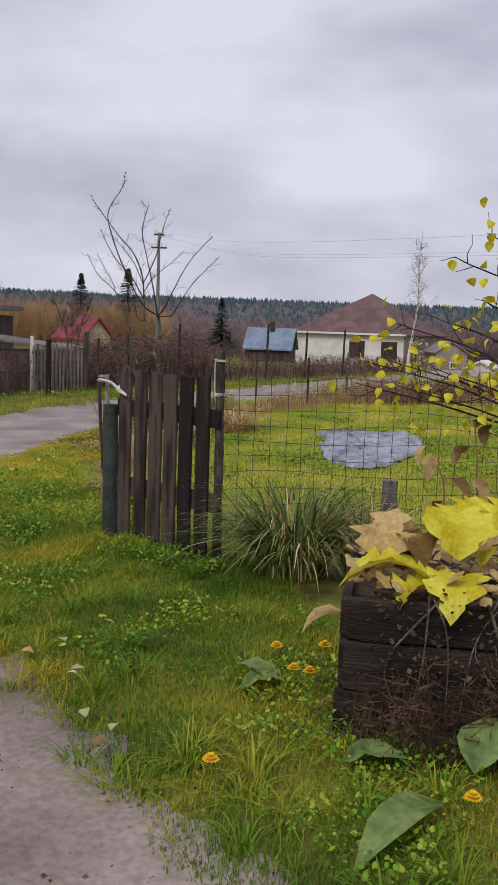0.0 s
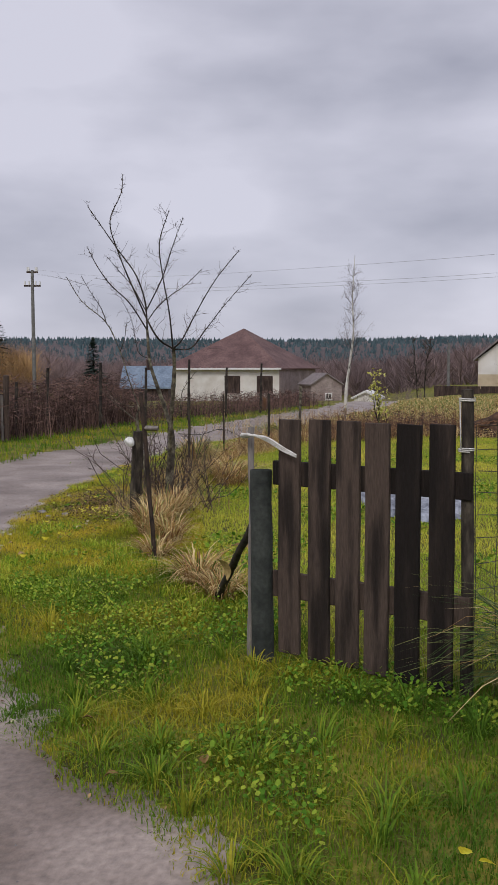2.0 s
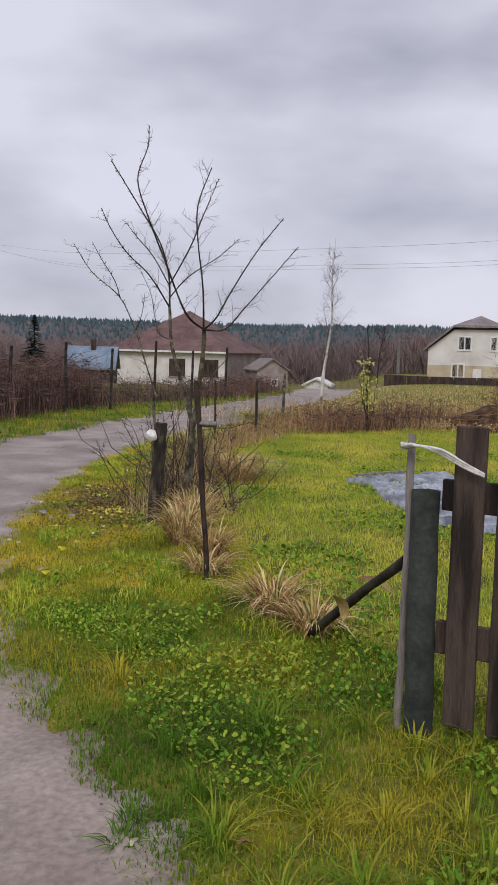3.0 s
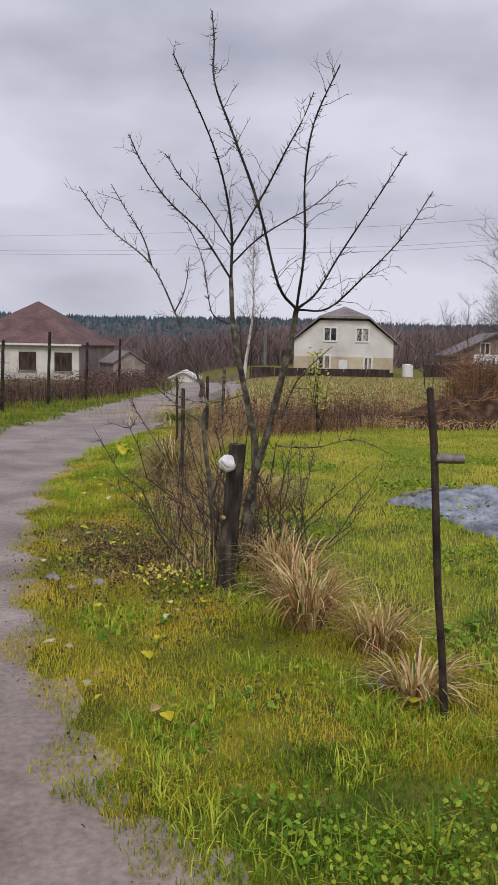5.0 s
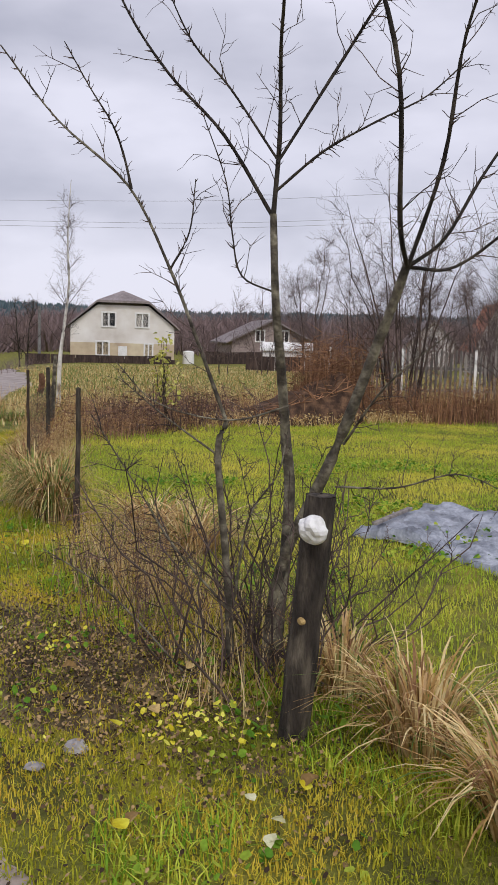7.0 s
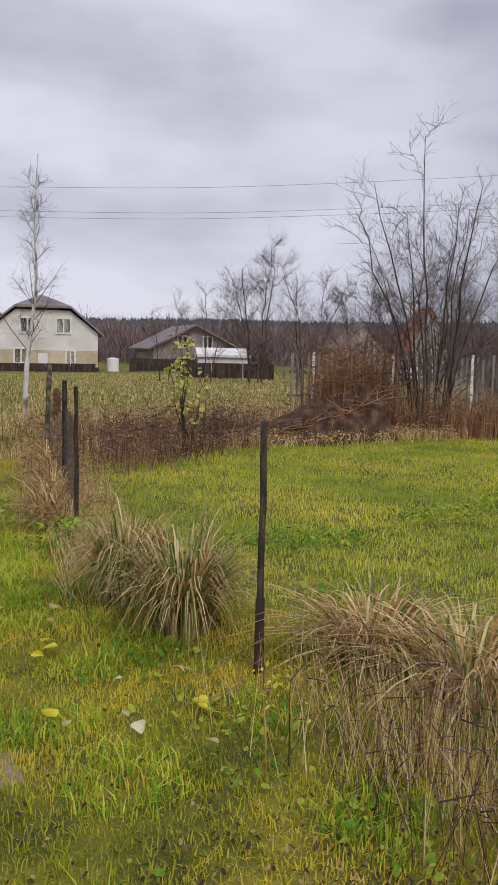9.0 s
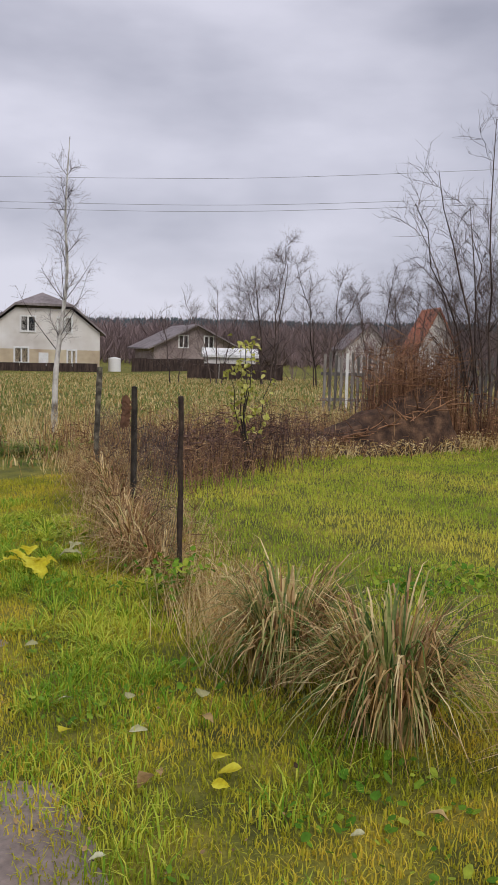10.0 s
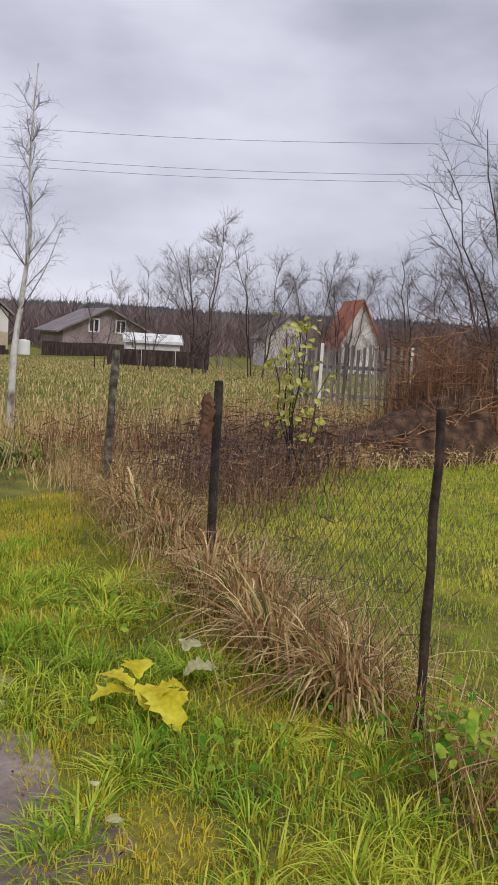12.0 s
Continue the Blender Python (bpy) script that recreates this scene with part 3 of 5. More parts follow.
def gable_house(name, at, rz, W, D, E, R, wall, roof, label, windows=(), over=0.4, hip=0.0):
    h = thing(name, at, label, "house", rz=rz)
    part("wall", boxed(-W, W, -D, D, -0.3, E), wall, h)
    if not hip:
        part("gable", solid([(-W, -D, E), (W, -D, E), (0, -D, R - 0.1), (-W, D, E), (W, D, E), (0, D, R - 0.1)], [(0, 1, 2), (5, 4, 3), (0, 3, 4, 1), (1, 4, 5, 2), (2, 5, 3, 0)]), wall, h)
    o = over
    sl = (R - E) / W
    zo = E - o * sl
    if hip:
        k = D - hip
        v = [(-W - o, -D - o, zo), (W + o, -D - o, zo), (W + o, D + o, zo), (-W - o, D + o, zo), (0, -k, R), (0, k, R)]
        bm = solid(v + [(x, y, z - 0.12) for x, y, z in v[:4]], [(0, 1, 4), (1, 2, 5, 4), (2, 3, 5), (3, 0, 4, 5), (0, 6, 7, 1), (1, 7, 8, 2), (2, 8, 9, 3), (3, 9, 6, 0), (9, 8, 7, 6)])
    else:
        a = [(-W - o, zo), (0, R), (W + o, zo), (W + o, zo - 0.13), (0, R - 0.14), (-W - o, zo - 0.13)]
        bm = solid([(x, -D - o, z) for x, z in a] + [(x, D + o, z) for x, z in a], [(0, 1, 4, 5), (1, 2, 3, 4), (6, 11, 10, 7), (7, 10, 9, 8), (0, 6, 7, 1), (1, 7, 8, 2), (2, 8, 9, 3), (3, 9, 10, 4), (4, 10, 11, 5), (5, 11, 6, 0)])
    part("roof", bm, roof, h)
    for x, z, w, hh in windows:
        window(h, pose(x, -D - 0.02, z), w, hh)
    return h


gable_house("grey_house", (45.2, 81.5, -0.42), -22, 3.6, 4.6, 1.9, 3.7, M_BROWNWALL, M_ROOFGREY, "brownish house with a grey-brown gable roof", ((-1.1, 1.75, 0.7, 0.9), (1.1, 1.75, 0.7, 0.9)), 0.6)
brown = gable_house("brown_house", (6.1, 102.0, -2.3), -24.7, 6.1, 6.1, 3.95, 7.9, M_WALL, M_ROOFRED, "white square house with a brown-red pyramid roof", (), 0.45, hip=5.9)
for wx in (1.1, 4.6):
    wd = part("window", boxed(wx - 0.85, wx + 0.85, -6.14, -6.05, 1.15, 2.9), M_DARKWOOD, brown, "dark boarded window")
    part("sill", boxed(wx - 0.95, wx + 0.95, -6.24, -6.1, 1.03, 1.14), M_BROWNWALL, wd)
part("side_wall", boxed(6.1, 6.16, -6.1, 6.1, -0.3, 3.7), M_BROWNWALL, brown, "brown brick side wall")
part("fascia", boxed(-6.5, 6.5, -6.66, -6.56, 3.52, 3.7), M_FRAME, brown, "pale eaves board")
blue = gable_house("blue_shed", (-3.3, 82.0, -1.75), 86, 2.3, 1.9, 1.75, 3.35, M_DARKWOOD, M_ROOFBLUE, "dark shed with a blue-grey sheet roof", (), 0.25)
part("chimney", boxed(-0.5, -0.1, -0.3, 0.1, 2.8, 3.9, bevel=0.02), M_DARKWOOD, blue, "dark chimney")
gable_house("red_shed", (-15.9, 66.5, -0.42), 52, 1.2, 1.6, 1.1, 2.35, M_TAN, M_ROOFCRIM, "small pale shed with a crimson roof", (), 0.3)
gable_house("orange_shed", (45.5, 53.7, -0.42), -35, 1.25, 2.0, 2.2, 4.7, M_WALL, M_ROOFORANGE, "garden house with a steep orange-red roof", (), 0.3)
gable_house("garden_house", (46.3, 60.5, -0.42), -35, 1.6, 2.2, 2.2, 3.7, M_WALL, M_ROOFGREY, "pale garden house with a grey roof", ((0, 1.6, 0.6, 0.8),), 0.3)
gable_house("white_shed", (27.2, 51.6, -0.42), 55, 0.9, 1.3, 1.45, 1.75, M_WALL, M_FRAME, "low white shed behind bare trees", (), 0.15)


def utility_pole(at, h, label, arms=True):
    p = thing("utility_pole", at, label, "pole", "utility poles")
    tb = Tubes()
    tb.limb([(0, 0, -0.3), (0, 0, h * 0.5), (0, 0, h)], 0.13, 0.09, 8)
    part("post", tb.mesh("post", M_CONCRETE), None, p)
    for z, w in ((h - 0.12, 0.34), (h - 0.95, 0.5)) if arms else ():
        c_ = part("crossarm", boxed(-w, w, -0.05, 0.05, z - 0.05, z + 0.05), M_RUSTIRON, p)
        for x in (-w + 0.05, -0.2, 0.2, w - 0.05):
            tb = Tubes()
            tb.limb([(x, 0, z + 0.05), (x, 0, z + 0.3)], 0.055, 0.04, 6)
            part("insulator", tb.mesh("insulator", M_FRAME), None, c_)
    return p


utility_pole((-9.3, 60.3, -0.8), 8.2, "concrete utility pole with two crossarms")
utility_pole((18.8, 68.0, -0.42), 3.6, "short grey pole beside the road", False)
gable_house("small_shed", (13.4, 95.0, -2.2), 12, 1.6, 1.8, 2.1, 3.1, M_BROWNWALL, M_ROOFGREY, "small pale shed beside the long house", ((0.2, 0.5, 0.5, 0.5),), 0.2)
gable_house("small_shed", (12.6, 66.0, -1.25), -20, 0.8, 1.1, 0.75, 1.15, M_WALL, M_FRAME, "small white shed beside the far road", (), 0.2)


# ---- gate, its posts and the wire fence ----
def gate():
    g = thing("picket_gate", (0.61, 7.70, 0.0), "closed gate of six dark weathered vertical planks", "gate", rz=-37.4)
    rows = ((0.1, 0.218, 1.235, 0.09), (0.268, 0.382, 1.24, 0.08), (0.42, 0.54, 1.24, 0.08), (0.57, 0.69, 1.235, 0.07), (0.725, 0.842, 1.235, 0.06), (0.885, 1.0, 1.24, 0.03))
    for i, (x0, x1, top, low) in enumerate(rows):
        bm = bmesh.new()
        box(bm, x0, x1, -0.012, 0.012, low, top + 0.01, bevel=0.003)
        bmesh.ops.subdivide_edges(bm, edges=[e for e in bm.edges if e.calc_length() > 0.5], cuts=5)
        for v in bm.verts:
            v.co.x += 0.005 * noise.noise(Vector((v.co.z * 3, i * 3.1, 0)))
            v.co.y += 0.004 * noise.noise(Vector((v.co.z * 4, i * 2.3, v.co.x * 9)))
            v.co.z += 0.006 * noise.noise(Vector((v.co.x * 40, i, 1))) * (v.co.z > 1)
        part("plank", bm, M_PLANK, g)
    for z0, z1, dz in ((0.92, 1.04, 0.02), (0.36, 0.49, 0.03)):
        bm = bmesh.new()
        vs = box(bm, 0.05, 1.07, 0.014, 0.04, z0, z1, bevel=0.004)
        part("rail", bm, M_PLANK, g)
    return g


gate()


def post(name, base, top, r, mat, label, category="post", group="", flat=False, sides=8, wob=0.06):
    t = thing(name, (base[0], base[1], float(ground_z(base[0], base[1])) - 0.02), label, category, group)
    d = np.array(top, float)
    line = bent((0, 0, -0.1), d, 8, 0.0035)
    tb = Tubes()
    tb.limb(line, r, r * 0.94, 4 if flat else sides, wob)
    end = line[-1]
    tb.limb([end, end + np.array([0, 0, 0.006])], r * 0.94, r * 0.1, 4 if flat else sides)
    part("shaft", tb.mesh("shaft", mat), None, t)
    return t


hose = thing("gate_post", (0.605, 7.72, 0.0), "grey-green plastic pipe post beside the gate", "post")
tb = Tubes()
tb.limb(bent((0.01, -0.02, -0.1), (0.0, -0.01, 0.99), 8, 0.004), 0.056, 0.055, 14, 0.02)
tb.limb([(0.0, -0.01, 0.99), (0.0, -0.01, 0.955)], 0.055, 0.045, 14)
part("pipe", tb.mesh("pipe", M_PIPE), None, hose)
tb = Tubes()
tb.limb(bent((-0.045, 0.06, -0.1), (-0.045, 0.05, 1.2), 8, 0.006), 0.018, 0.016, 8, 0.1)
part("pole", tb.mesh("pole", M_GREYWOOD), None, hose, "thin grey pole")
rope = thing("rope", (0.53, 7.72, 1.16), "white rope looped from the post to the gate", "rope")
tb = Tubes()
for k in range(3):
    o = 0.008 * (k - 1)
    tb.limb(spline([(-0.02, 0.02 + o, 0.0 + o), (0.03, -0.035 + o, 0.005), (0.1, -0.09 - o, -0.012 + o), (0.17, -0.15, -0.055 + o), (0.23, -0.195, -0.085 + o * 0.5)], 4), 0.006, 0.005, 6, 0.1)
tb.limb(spline([(-0.025, 0.0, 0.0), (0.0, -0.03, 0.01), (0.025, 0.0, 0.0), (0.0, 0.03, -0.01), (-0.025, 0.0, 0.0)], 4), 0.007, 0.007, 6)
part("strand", tb.mesh("strand", M_ROPE), None, rope)

brace = thing("brace_pole", (0.42, 8.95, 0.0), "dark round pole leaning on the gate post", "pole")
tb = Tubes()
tb.limb(bent((-0.02, 0.1, -0.03), (0.15, -1.15, 0.7), 8, 0.006), 0.024, 0.022, 8, 0.1)
part("shaft", tb.mesh("shaft", M_BARK), None, brace)

post("fence_post", (1.48, 7.10), (-0.02, 0.02, 1.38), 0.03, M_OLDPOST, "grey-brown round post at the gate hinge", group="fence posts")
bind = thing("wire_binding", (1.46, 7.12, 1.15), "pale wire wound round the gate post", "wire")
tb = Tubes()
a = np.linspace(0, 30, 90)
tb.limb(np.stack([0.034 * np.cos(a), 0.034 * np.sin(a), 0.215 - 0.0012 * a - 0.2 * (a > 16)], 1), 0.003, 0.003, 4)
part("strand", tb.mesh("strand", M_ROPE), None, bind)
post("fence_stump", (2.6, 7.4), (0.0, 0.02, 0.6), 0.06, M_GREYWOOD, "short grey wooden fence stump in the grass", group="fence posts", wob=0.12)
post("fence_post", (4.35, 7.48), (0.02, 0.0, 1.3), 0.035, M_GREYWOOD, "grey-brown round fence post with wire", group="fence posts")


def wire_fence(name, a, b, h, cell, rad, label, low=0.03, diamond=False):
    t = thing(name, (a[0], a[1], 0.0), label, "fence", rz=math.degrees(math.atan2(b[1] - a[1], b[0] - a[0])))
    w = math.hypot(b[0] - a[0], b[1] - a[1])
    tb = Tubes()
    if diamond:
        n = int(w / cell)
        for i in range(-int(h / cell), n):
            for s in (1, -1):
                x0, x1 = i * cell, i * cell + h
                z0, z1 = (low, low + h) if s > 0 else (low + h, low)
                c0, c1 = max(0, -x0) / h, 1 - max(0, x1 - w) / h
                if c1 > c0:
                    tb.limb([(x0 + h * c0, 0.003 * s, z0 + (z1 - z0) * c0), (x0 + h * c1, 0.003 * s, z0 + (z1 - z0) * c1)], rad, rad, 3)
    else:
        for i in range(int(w / cell) + 1):
            x = i * cell + random.uniform(-0.012, 0.012)
            tb.limb(bent((x, 0, low), (x + random.uniform(-0.015, 0.015), 0.02 * math.sin(x * 3), h), 6, 0.005), rad, rad, 3)
        for j in range(int(h / cell) + 1):
            z = low + j * (h - low) / int(h / cell)
            tb.limb([(x, 0.02 * math.sin(x * 3), z - 0.025 * math.sin(x * 2.1 + j * 0.4) ** 2 + random.uniform(-0.006, 0.006)) for x in np.linspace(0, w, int(w / 0.15))], rad, rad, 3)
    part("mesh", tb.mesh("mesh", M_WIRE), None, t)
    return t


wire_fence("wire_fence", (1.5, 7.08), (4.3, 7.48), 1.27, 0.1, 0.0022, "square welded wire mesh beside the gate")
wire_fence("chain_link_fence", (0.8, 17.97), (1.68, 19.85), 0.75, 0.07, 0.001, "sagging chain-link mesh between rusty posts", 0.05, True)
wire_fence("chain_link_fence", (1.68, 19.85), (2.5, 21.85), 0.7, 0.08, 0.001, "sagging chain-link mesh between old posts", 0.05, True)

rod = post("iron_stake", (0.0, 9.97), (-0.11, 0.05, 1.29), 0.017, M_RUSTIRON, "rusty dark iron stake leaning in the grass", group="fence posts", flat=True)
tb = Tubes()
tb.limb([(-0.08, 0.04, 1.03), (0.02, 0.0, 1.03)], 0.02, 0.018, 4)
part("tab", tb.mesh("tab", M_GREYWOOD), None, rod, "short wooden tab")

bp = post("fence_post", (-0.3, 12.06), (0.06, -0.05, 0.89), 0.057, M_OLDPOST, "thick lichen-spotted old post by the bare tree", group="fence posts", wob=0.08)
ball = thing("plastic_ball", (-0.32, 11.94, 0.79), "crumpled white plastic bag ball on the old post", "plastic bag")
bm = bmesh.new()
bmesh.ops.create_icosphere(bm, subdivisions=3, radius=0.047)
for v in bm.verts:
    v.co *= 1 + 0.28 * noise.noise(v.co * 28) + 0.1 * noise.noise(v.co * 70)
part("bag", bm, M_WHITE, ball, smooth=False)
lich = thing("lichen_patch", (-0.33, 11.975, 0.47), "yellow lichen patch on the old post", "lichen")
bm = bmesh.new()
bmesh.ops.create_icosphere(bm, subdivisions=2, radius=0.014)
for v in bm.verts:
    v.co *= 1 + 0.4 * noise.noise(v.co * 60)
part("crust", bm, M_TANLEAF, lich)

p1 = post("fence_post", (0.24, 15.36), (0.0, 0.0, 1.04), 0.019, M_OLDPOST, "slim grey wooden fence post", group="fence posts", flat=True)
tb = Tubes()
tb.limb([(-0.012, -0.015, -0.05), (-0.012, -0.015, 0.33)], 0.026, 0.024, 4)
part("splint", tb.mesh("splint", M_DARKWOOD), None, p1, "dark splint at the foot")
post("iron_stake", (0.80, 17.96), (-0.01, 0.01, 1.05), 0.016, M_RUSTIRON, "rusty dark iron stake in dry grass", group="fence posts", wob=0.14)
post("fence_post", (1.70, 19.88), (-0.01, 0.0, 1.03), 0.025, M_BARK, "dark wooden fence post with hanging rag", group="fence posts", wob=0.1)
rag = thing("rag", (1.6, 19.86, 0.9), "dark withered rag hanging by the fence post", "rag")
for k in range(3):
    bm = leaf_bm(0.26, 0.07, 0.1, 0.5, 0.3, k)
    part("strip", bm, M_WEED, rag).matrix_local = pose(0.02 * k - 0.03, 0, 0.05, 0, 95, 30 * k)
post("fence_post", (2.5, 21.9), (0.02, -0.05, 1.09), 0.031, M_LICHEN, "leaning grey wooden fence post", group="fence posts", wob=0.1)


# ---- the bare tree by the old post ----
def bare_fruit_tree():
    t = thing("fruit_tree", (-0.05, 12.64, 0.0), "leafless fruit tree with several lichened stems", "tree")
    u, w = np.array([0.88, -0.474, 0]), np.array([0.474, 0.88, 0])

    def at(pts):
        return spline([u * p[0] + w * p[1] + np.array([0, 0, p[2]]) for p in pts], 5)

    trunk, limbs, tw = Tubes(), Tubes(), Tubes()
    stem_a = at([(0.06, 0.04, -0.08), (0.11, 0.06, 0.7), (0.08, 0.0, 1.0), (0.04, -0.11, 1.28), (0.0, -0.2, 1.55), (-0.02, -0.21, 1.87)])
    stem_b = at([(0.02, 0.05, -0.08), (0.08, 0.02, 0.46), (0.24, -0.2, 0.96), (0.38, -0.38, 1.46), (0.43, -0.48, 1.68)])
    stem_c = at([(-0.11, -0.02, -0.08), (-0.15, -0.08, 0.47), (-0.2, -0.13, 0.95), (-0.17, -0.14, 1.08)])
    trunk.limb(stem_a, 0.027, 0.013, 9, 0.06)
    trunk.limb(stem_b, 0.028, 0.016, 9, 0.06)
    trunk.limb(stem_c, 0.017, 0.011, 8, 0.06)
    part("trunk", trunk.mesh("trunk", M_LICHEN), None, t)
    big = (
        (0.017, [(-0.02, -0.21, 1.86), (-0.01, -0.26, 2.14), (-0.03, -0.4, 2.4), (-0.06, -0.68, 2.62), (-0.2, -0.95, 2.98)]),
        (0.013, [(-0.02, -0.2, 1.86), (-0.21, -0.23, 2.14), (-0.41, -0.27, 2.33), (-0.56, -0.29, 2.53), (-0.65, -0.32, 2.72)]),
        (0.010, [(-0.014, -0.245, 2.06), (-0.19, -0.21, 2.31), (-0.33, -0.22, 2.46), (-0.42, -0.3, 2.6)]),
        (0.012, [(-0.014, -0.245, 2.05), (0.18, -0.25, 2.37), (0.32, -0.33, 2.6), (0.42, -0.38, 2.76), (0.48, -0.36, 2.92)]),
        (0.010, [(-0.015, -0.225, 1.95), (0.15, -0.29, 2.09), (0.33, -0.35, 2.19), (0.5, -0.37, 2.28), (0.66, -0.32, 2.43)]),
        (0.008, [(0.0, -0.2, 1.58), (-0.13, -0.19, 1.64), (-0.17, -0.2, 1.79), (-0.2, -0.22, 1.98), (-0.29, -0.27, 2.2)]),
        (0.016, [(0.43, -0.48, 1.67), (0.35, -0.68, 1.8), (0.27, -0.92, 2.2), (0.14, -0.98, 2.55), (0.02, -0.92, 2.84), (-0.06, -0.6, 3.15), (-0.1, -0.5, 3.35)]),
        (0.015, [(0.43, -0.49, 1.67), (0.49, -0.66, 2.0), (0.5, -0.8, 2.35), (0.56, -0.95, 2.61), (0.69, -1.0, 2.88)]),
        (0.014, [(0.43, -0.49, 1.67), (0.55, -0.51, 1.77), (0.67, -0.5, 1.98), (0.87, -0.47, 2.3), (1.02, -0.25, 2.6)]),
        (0.012, [(0.44, -0.47, 1.67), (0.61, -0.46, 1.68), (0.81, -0.54, 1.85), (1.02, -0.56, 2.07), (1.18, -0.32, 2.36)]),
        (0.014, [(-0.17, -0.14, 1.08), (-0.29, -0.14, 1.39), (-0.4, -0.12, 1.66), (-0.56, -0.13, 1.96), (-0.82, -0.18, 2.18), (-1.03, -0.15, 2.44)]),
        (0.009, [(-0.55, -0.14, 1.95), (-0.58, -0.16, 2.07), (-0.62, -0.2, 2.17), (-0.7, -0.22, 2.29), (-0.79, -0.23, 2.44)]),
        (0.008, [(-0.4, -0.12, 1.66), (-0.33, -0.14, 1.8), (-0.31, -0.12, 2.0)]),
        (0.01, [(-0.12, -0.06, 0.33), (-0.07, -0.1, 0.69), (0.04, -0.12, 0.88), (0.07, -0.14, 1.05)]),
        (0.009, [(-0.2, -0.13, 0.95), (-0.41, -0.15, 1.1), (-0.59, -0.17, 1.25)]),
        (0.010, [(-0.13, -0.06, 0.3), (-0.36, -0.09, 0.57), (-0.51, -0.11, 0.81), (-0.69, -0.15, 1.1)]),
        (0.008, [(0.07, -0.15, 1.15), (-0.16, -0.15, 1.09), (-0.44, -0.15, 1.15), (-0.6, -0.1, 1.3)]),
        (0.009, [(0.27, -0.11, 0.83), (0.52, -0.11, 0.83), (0.77, -0.12, 0.89), (1.01, -0.11, 0.8)]),
        (0.009, [(-0.28, -0.04, 0.0), (-0.62, -0.07, 0.38), (-0.88, -0.09, 0.56)]),
        (0.010, [(0.3, -0.1, 1.0), (0.42, -0.3, 1.25), (0.62, -0.4, 1.45)]),
    )
    for r, pts in big:
        line = at(pts)
        lb = Tubes()
        lb.limb(line, r * 0.58, r * 0.22, 6, 0.1)
        b = part("limb", lb.mesh("limb", M_LICHEN if pts[0][2] < 1.2 else M_BARK), None, t)
        tw.limb(line[-2:], r * 0.22, 0.001, 3)
        size = float(np.sum(np.linalg.norm(np.diff(line, axis=0), axis=1)))
        twigs(tw, line, 0.0026, 0.06, int(size * 46), 3, 0.1, 0)
        twigs(tw, line, 0.0023, 0.3, int(size * 7), 3, 0.3, 1, 0.1)
    for _ in range(54):
        a, r = random.uniform(0, 6.28), random.uniform(0.02, 0.6)
        b = np.array([r * math.cos(a), r * math.sin(a) * 0.7, 0.0])
        q = b + np.array([random.gauss(0, 0.34), random.gauss(0, 0.2), random.uniform(0.3, 1.15)])
        line = bent(b, q, 6, 0.06)
        tw.limb(line, 0.006, 0.0018, 4)
        twigs(tw, line, 0.0026, 0.24, 7, 3, 0.4, 1)
    part("crown", tw.mesh("crown", M_TWIG), None, t, "thin bare twigs")


bare_fruit_tree()


def bare_tree(at, h, spread, stems, label, name="bare_tree", mat=M_BARK, twig_mat=M_TWIG, lean=0.0, dens=1.0, thick=1.0, group="", low=0.12, tw_len=0.26, min_r=0.0):
    """A leafless tree: stems, limbs and fine twigs grown from random bends."""
    t = thing(name, at, label, "tree", group)
    tr, tw = Tubes(), Tubes()
    for s in range(stems):
        a = 6.28 * s / stems + random.uniform(-0.4, 0.4)
        out = spread * (0.35 + 0.65 * random.random()) * (0 if stems == 1 else 1)
        top = np.array([out * math.cos(a) + lean, out * math.sin(a), h * random.uniform(0.75, 1.0)])
        base = np.array([0.06 * h * math.cos(a) * (stems > 1), 0.06 * h * math.sin(a) * (stems > 1), -0.1])
        line = bent(base, top, 9, 0.022, 0)
        line[:, :2] = base[:2] + (line[:, :2] - base[:2]) * np.linspace(0, 1, 9)[:, None] ** 0.6
        r = 0.011 * h * thick * random.uniform(0.7, 1.1)
        tr.limb(line, r, max(r * 0.15, min_r), 6, 0.05)
        for _ in range(int(11 * dens)):
            k = random.uniform(low, 0.95)
            i = min(int(k * 8), 7)
            p = line[i] + (line[i + 1] - line[i]) * random.random()
            b = random.uniform(0, 6.28)
            ln = h * 0.36 * (1.1 - k) * random.uniform(0.6, 1.2) + 0.05 * h
            q = p + np.array([math.cos(b) * ln * 0.75, math.sin(b) * ln * 0.75, ln * random.uniform(0.4, 1.0)])
            limb = bent(p, q, 6, 0.05)
            tr.limb(limb, max(r * 0.4 * (1.1 - k), min_r), max(r * 0.08, min_r * 0.6), 4)
            twigs(tw, limb, max(0.0011 * h * thick, min_r * 0.6), tw_len * h * 0.5, int(9 * dens), 3, 0.45, 1)
        twigs(tw, line, max(0.0012 * h * thick, min_r * 0.6), tw_len * h * 0.45, int(16 * dens), 3, 0.5, 1, 0.5)
    part("trunk", tr.mesh("trunk", mat), None, t)
    part("crown", tw.mesh("crown", twig_mat), None, t)
    return t


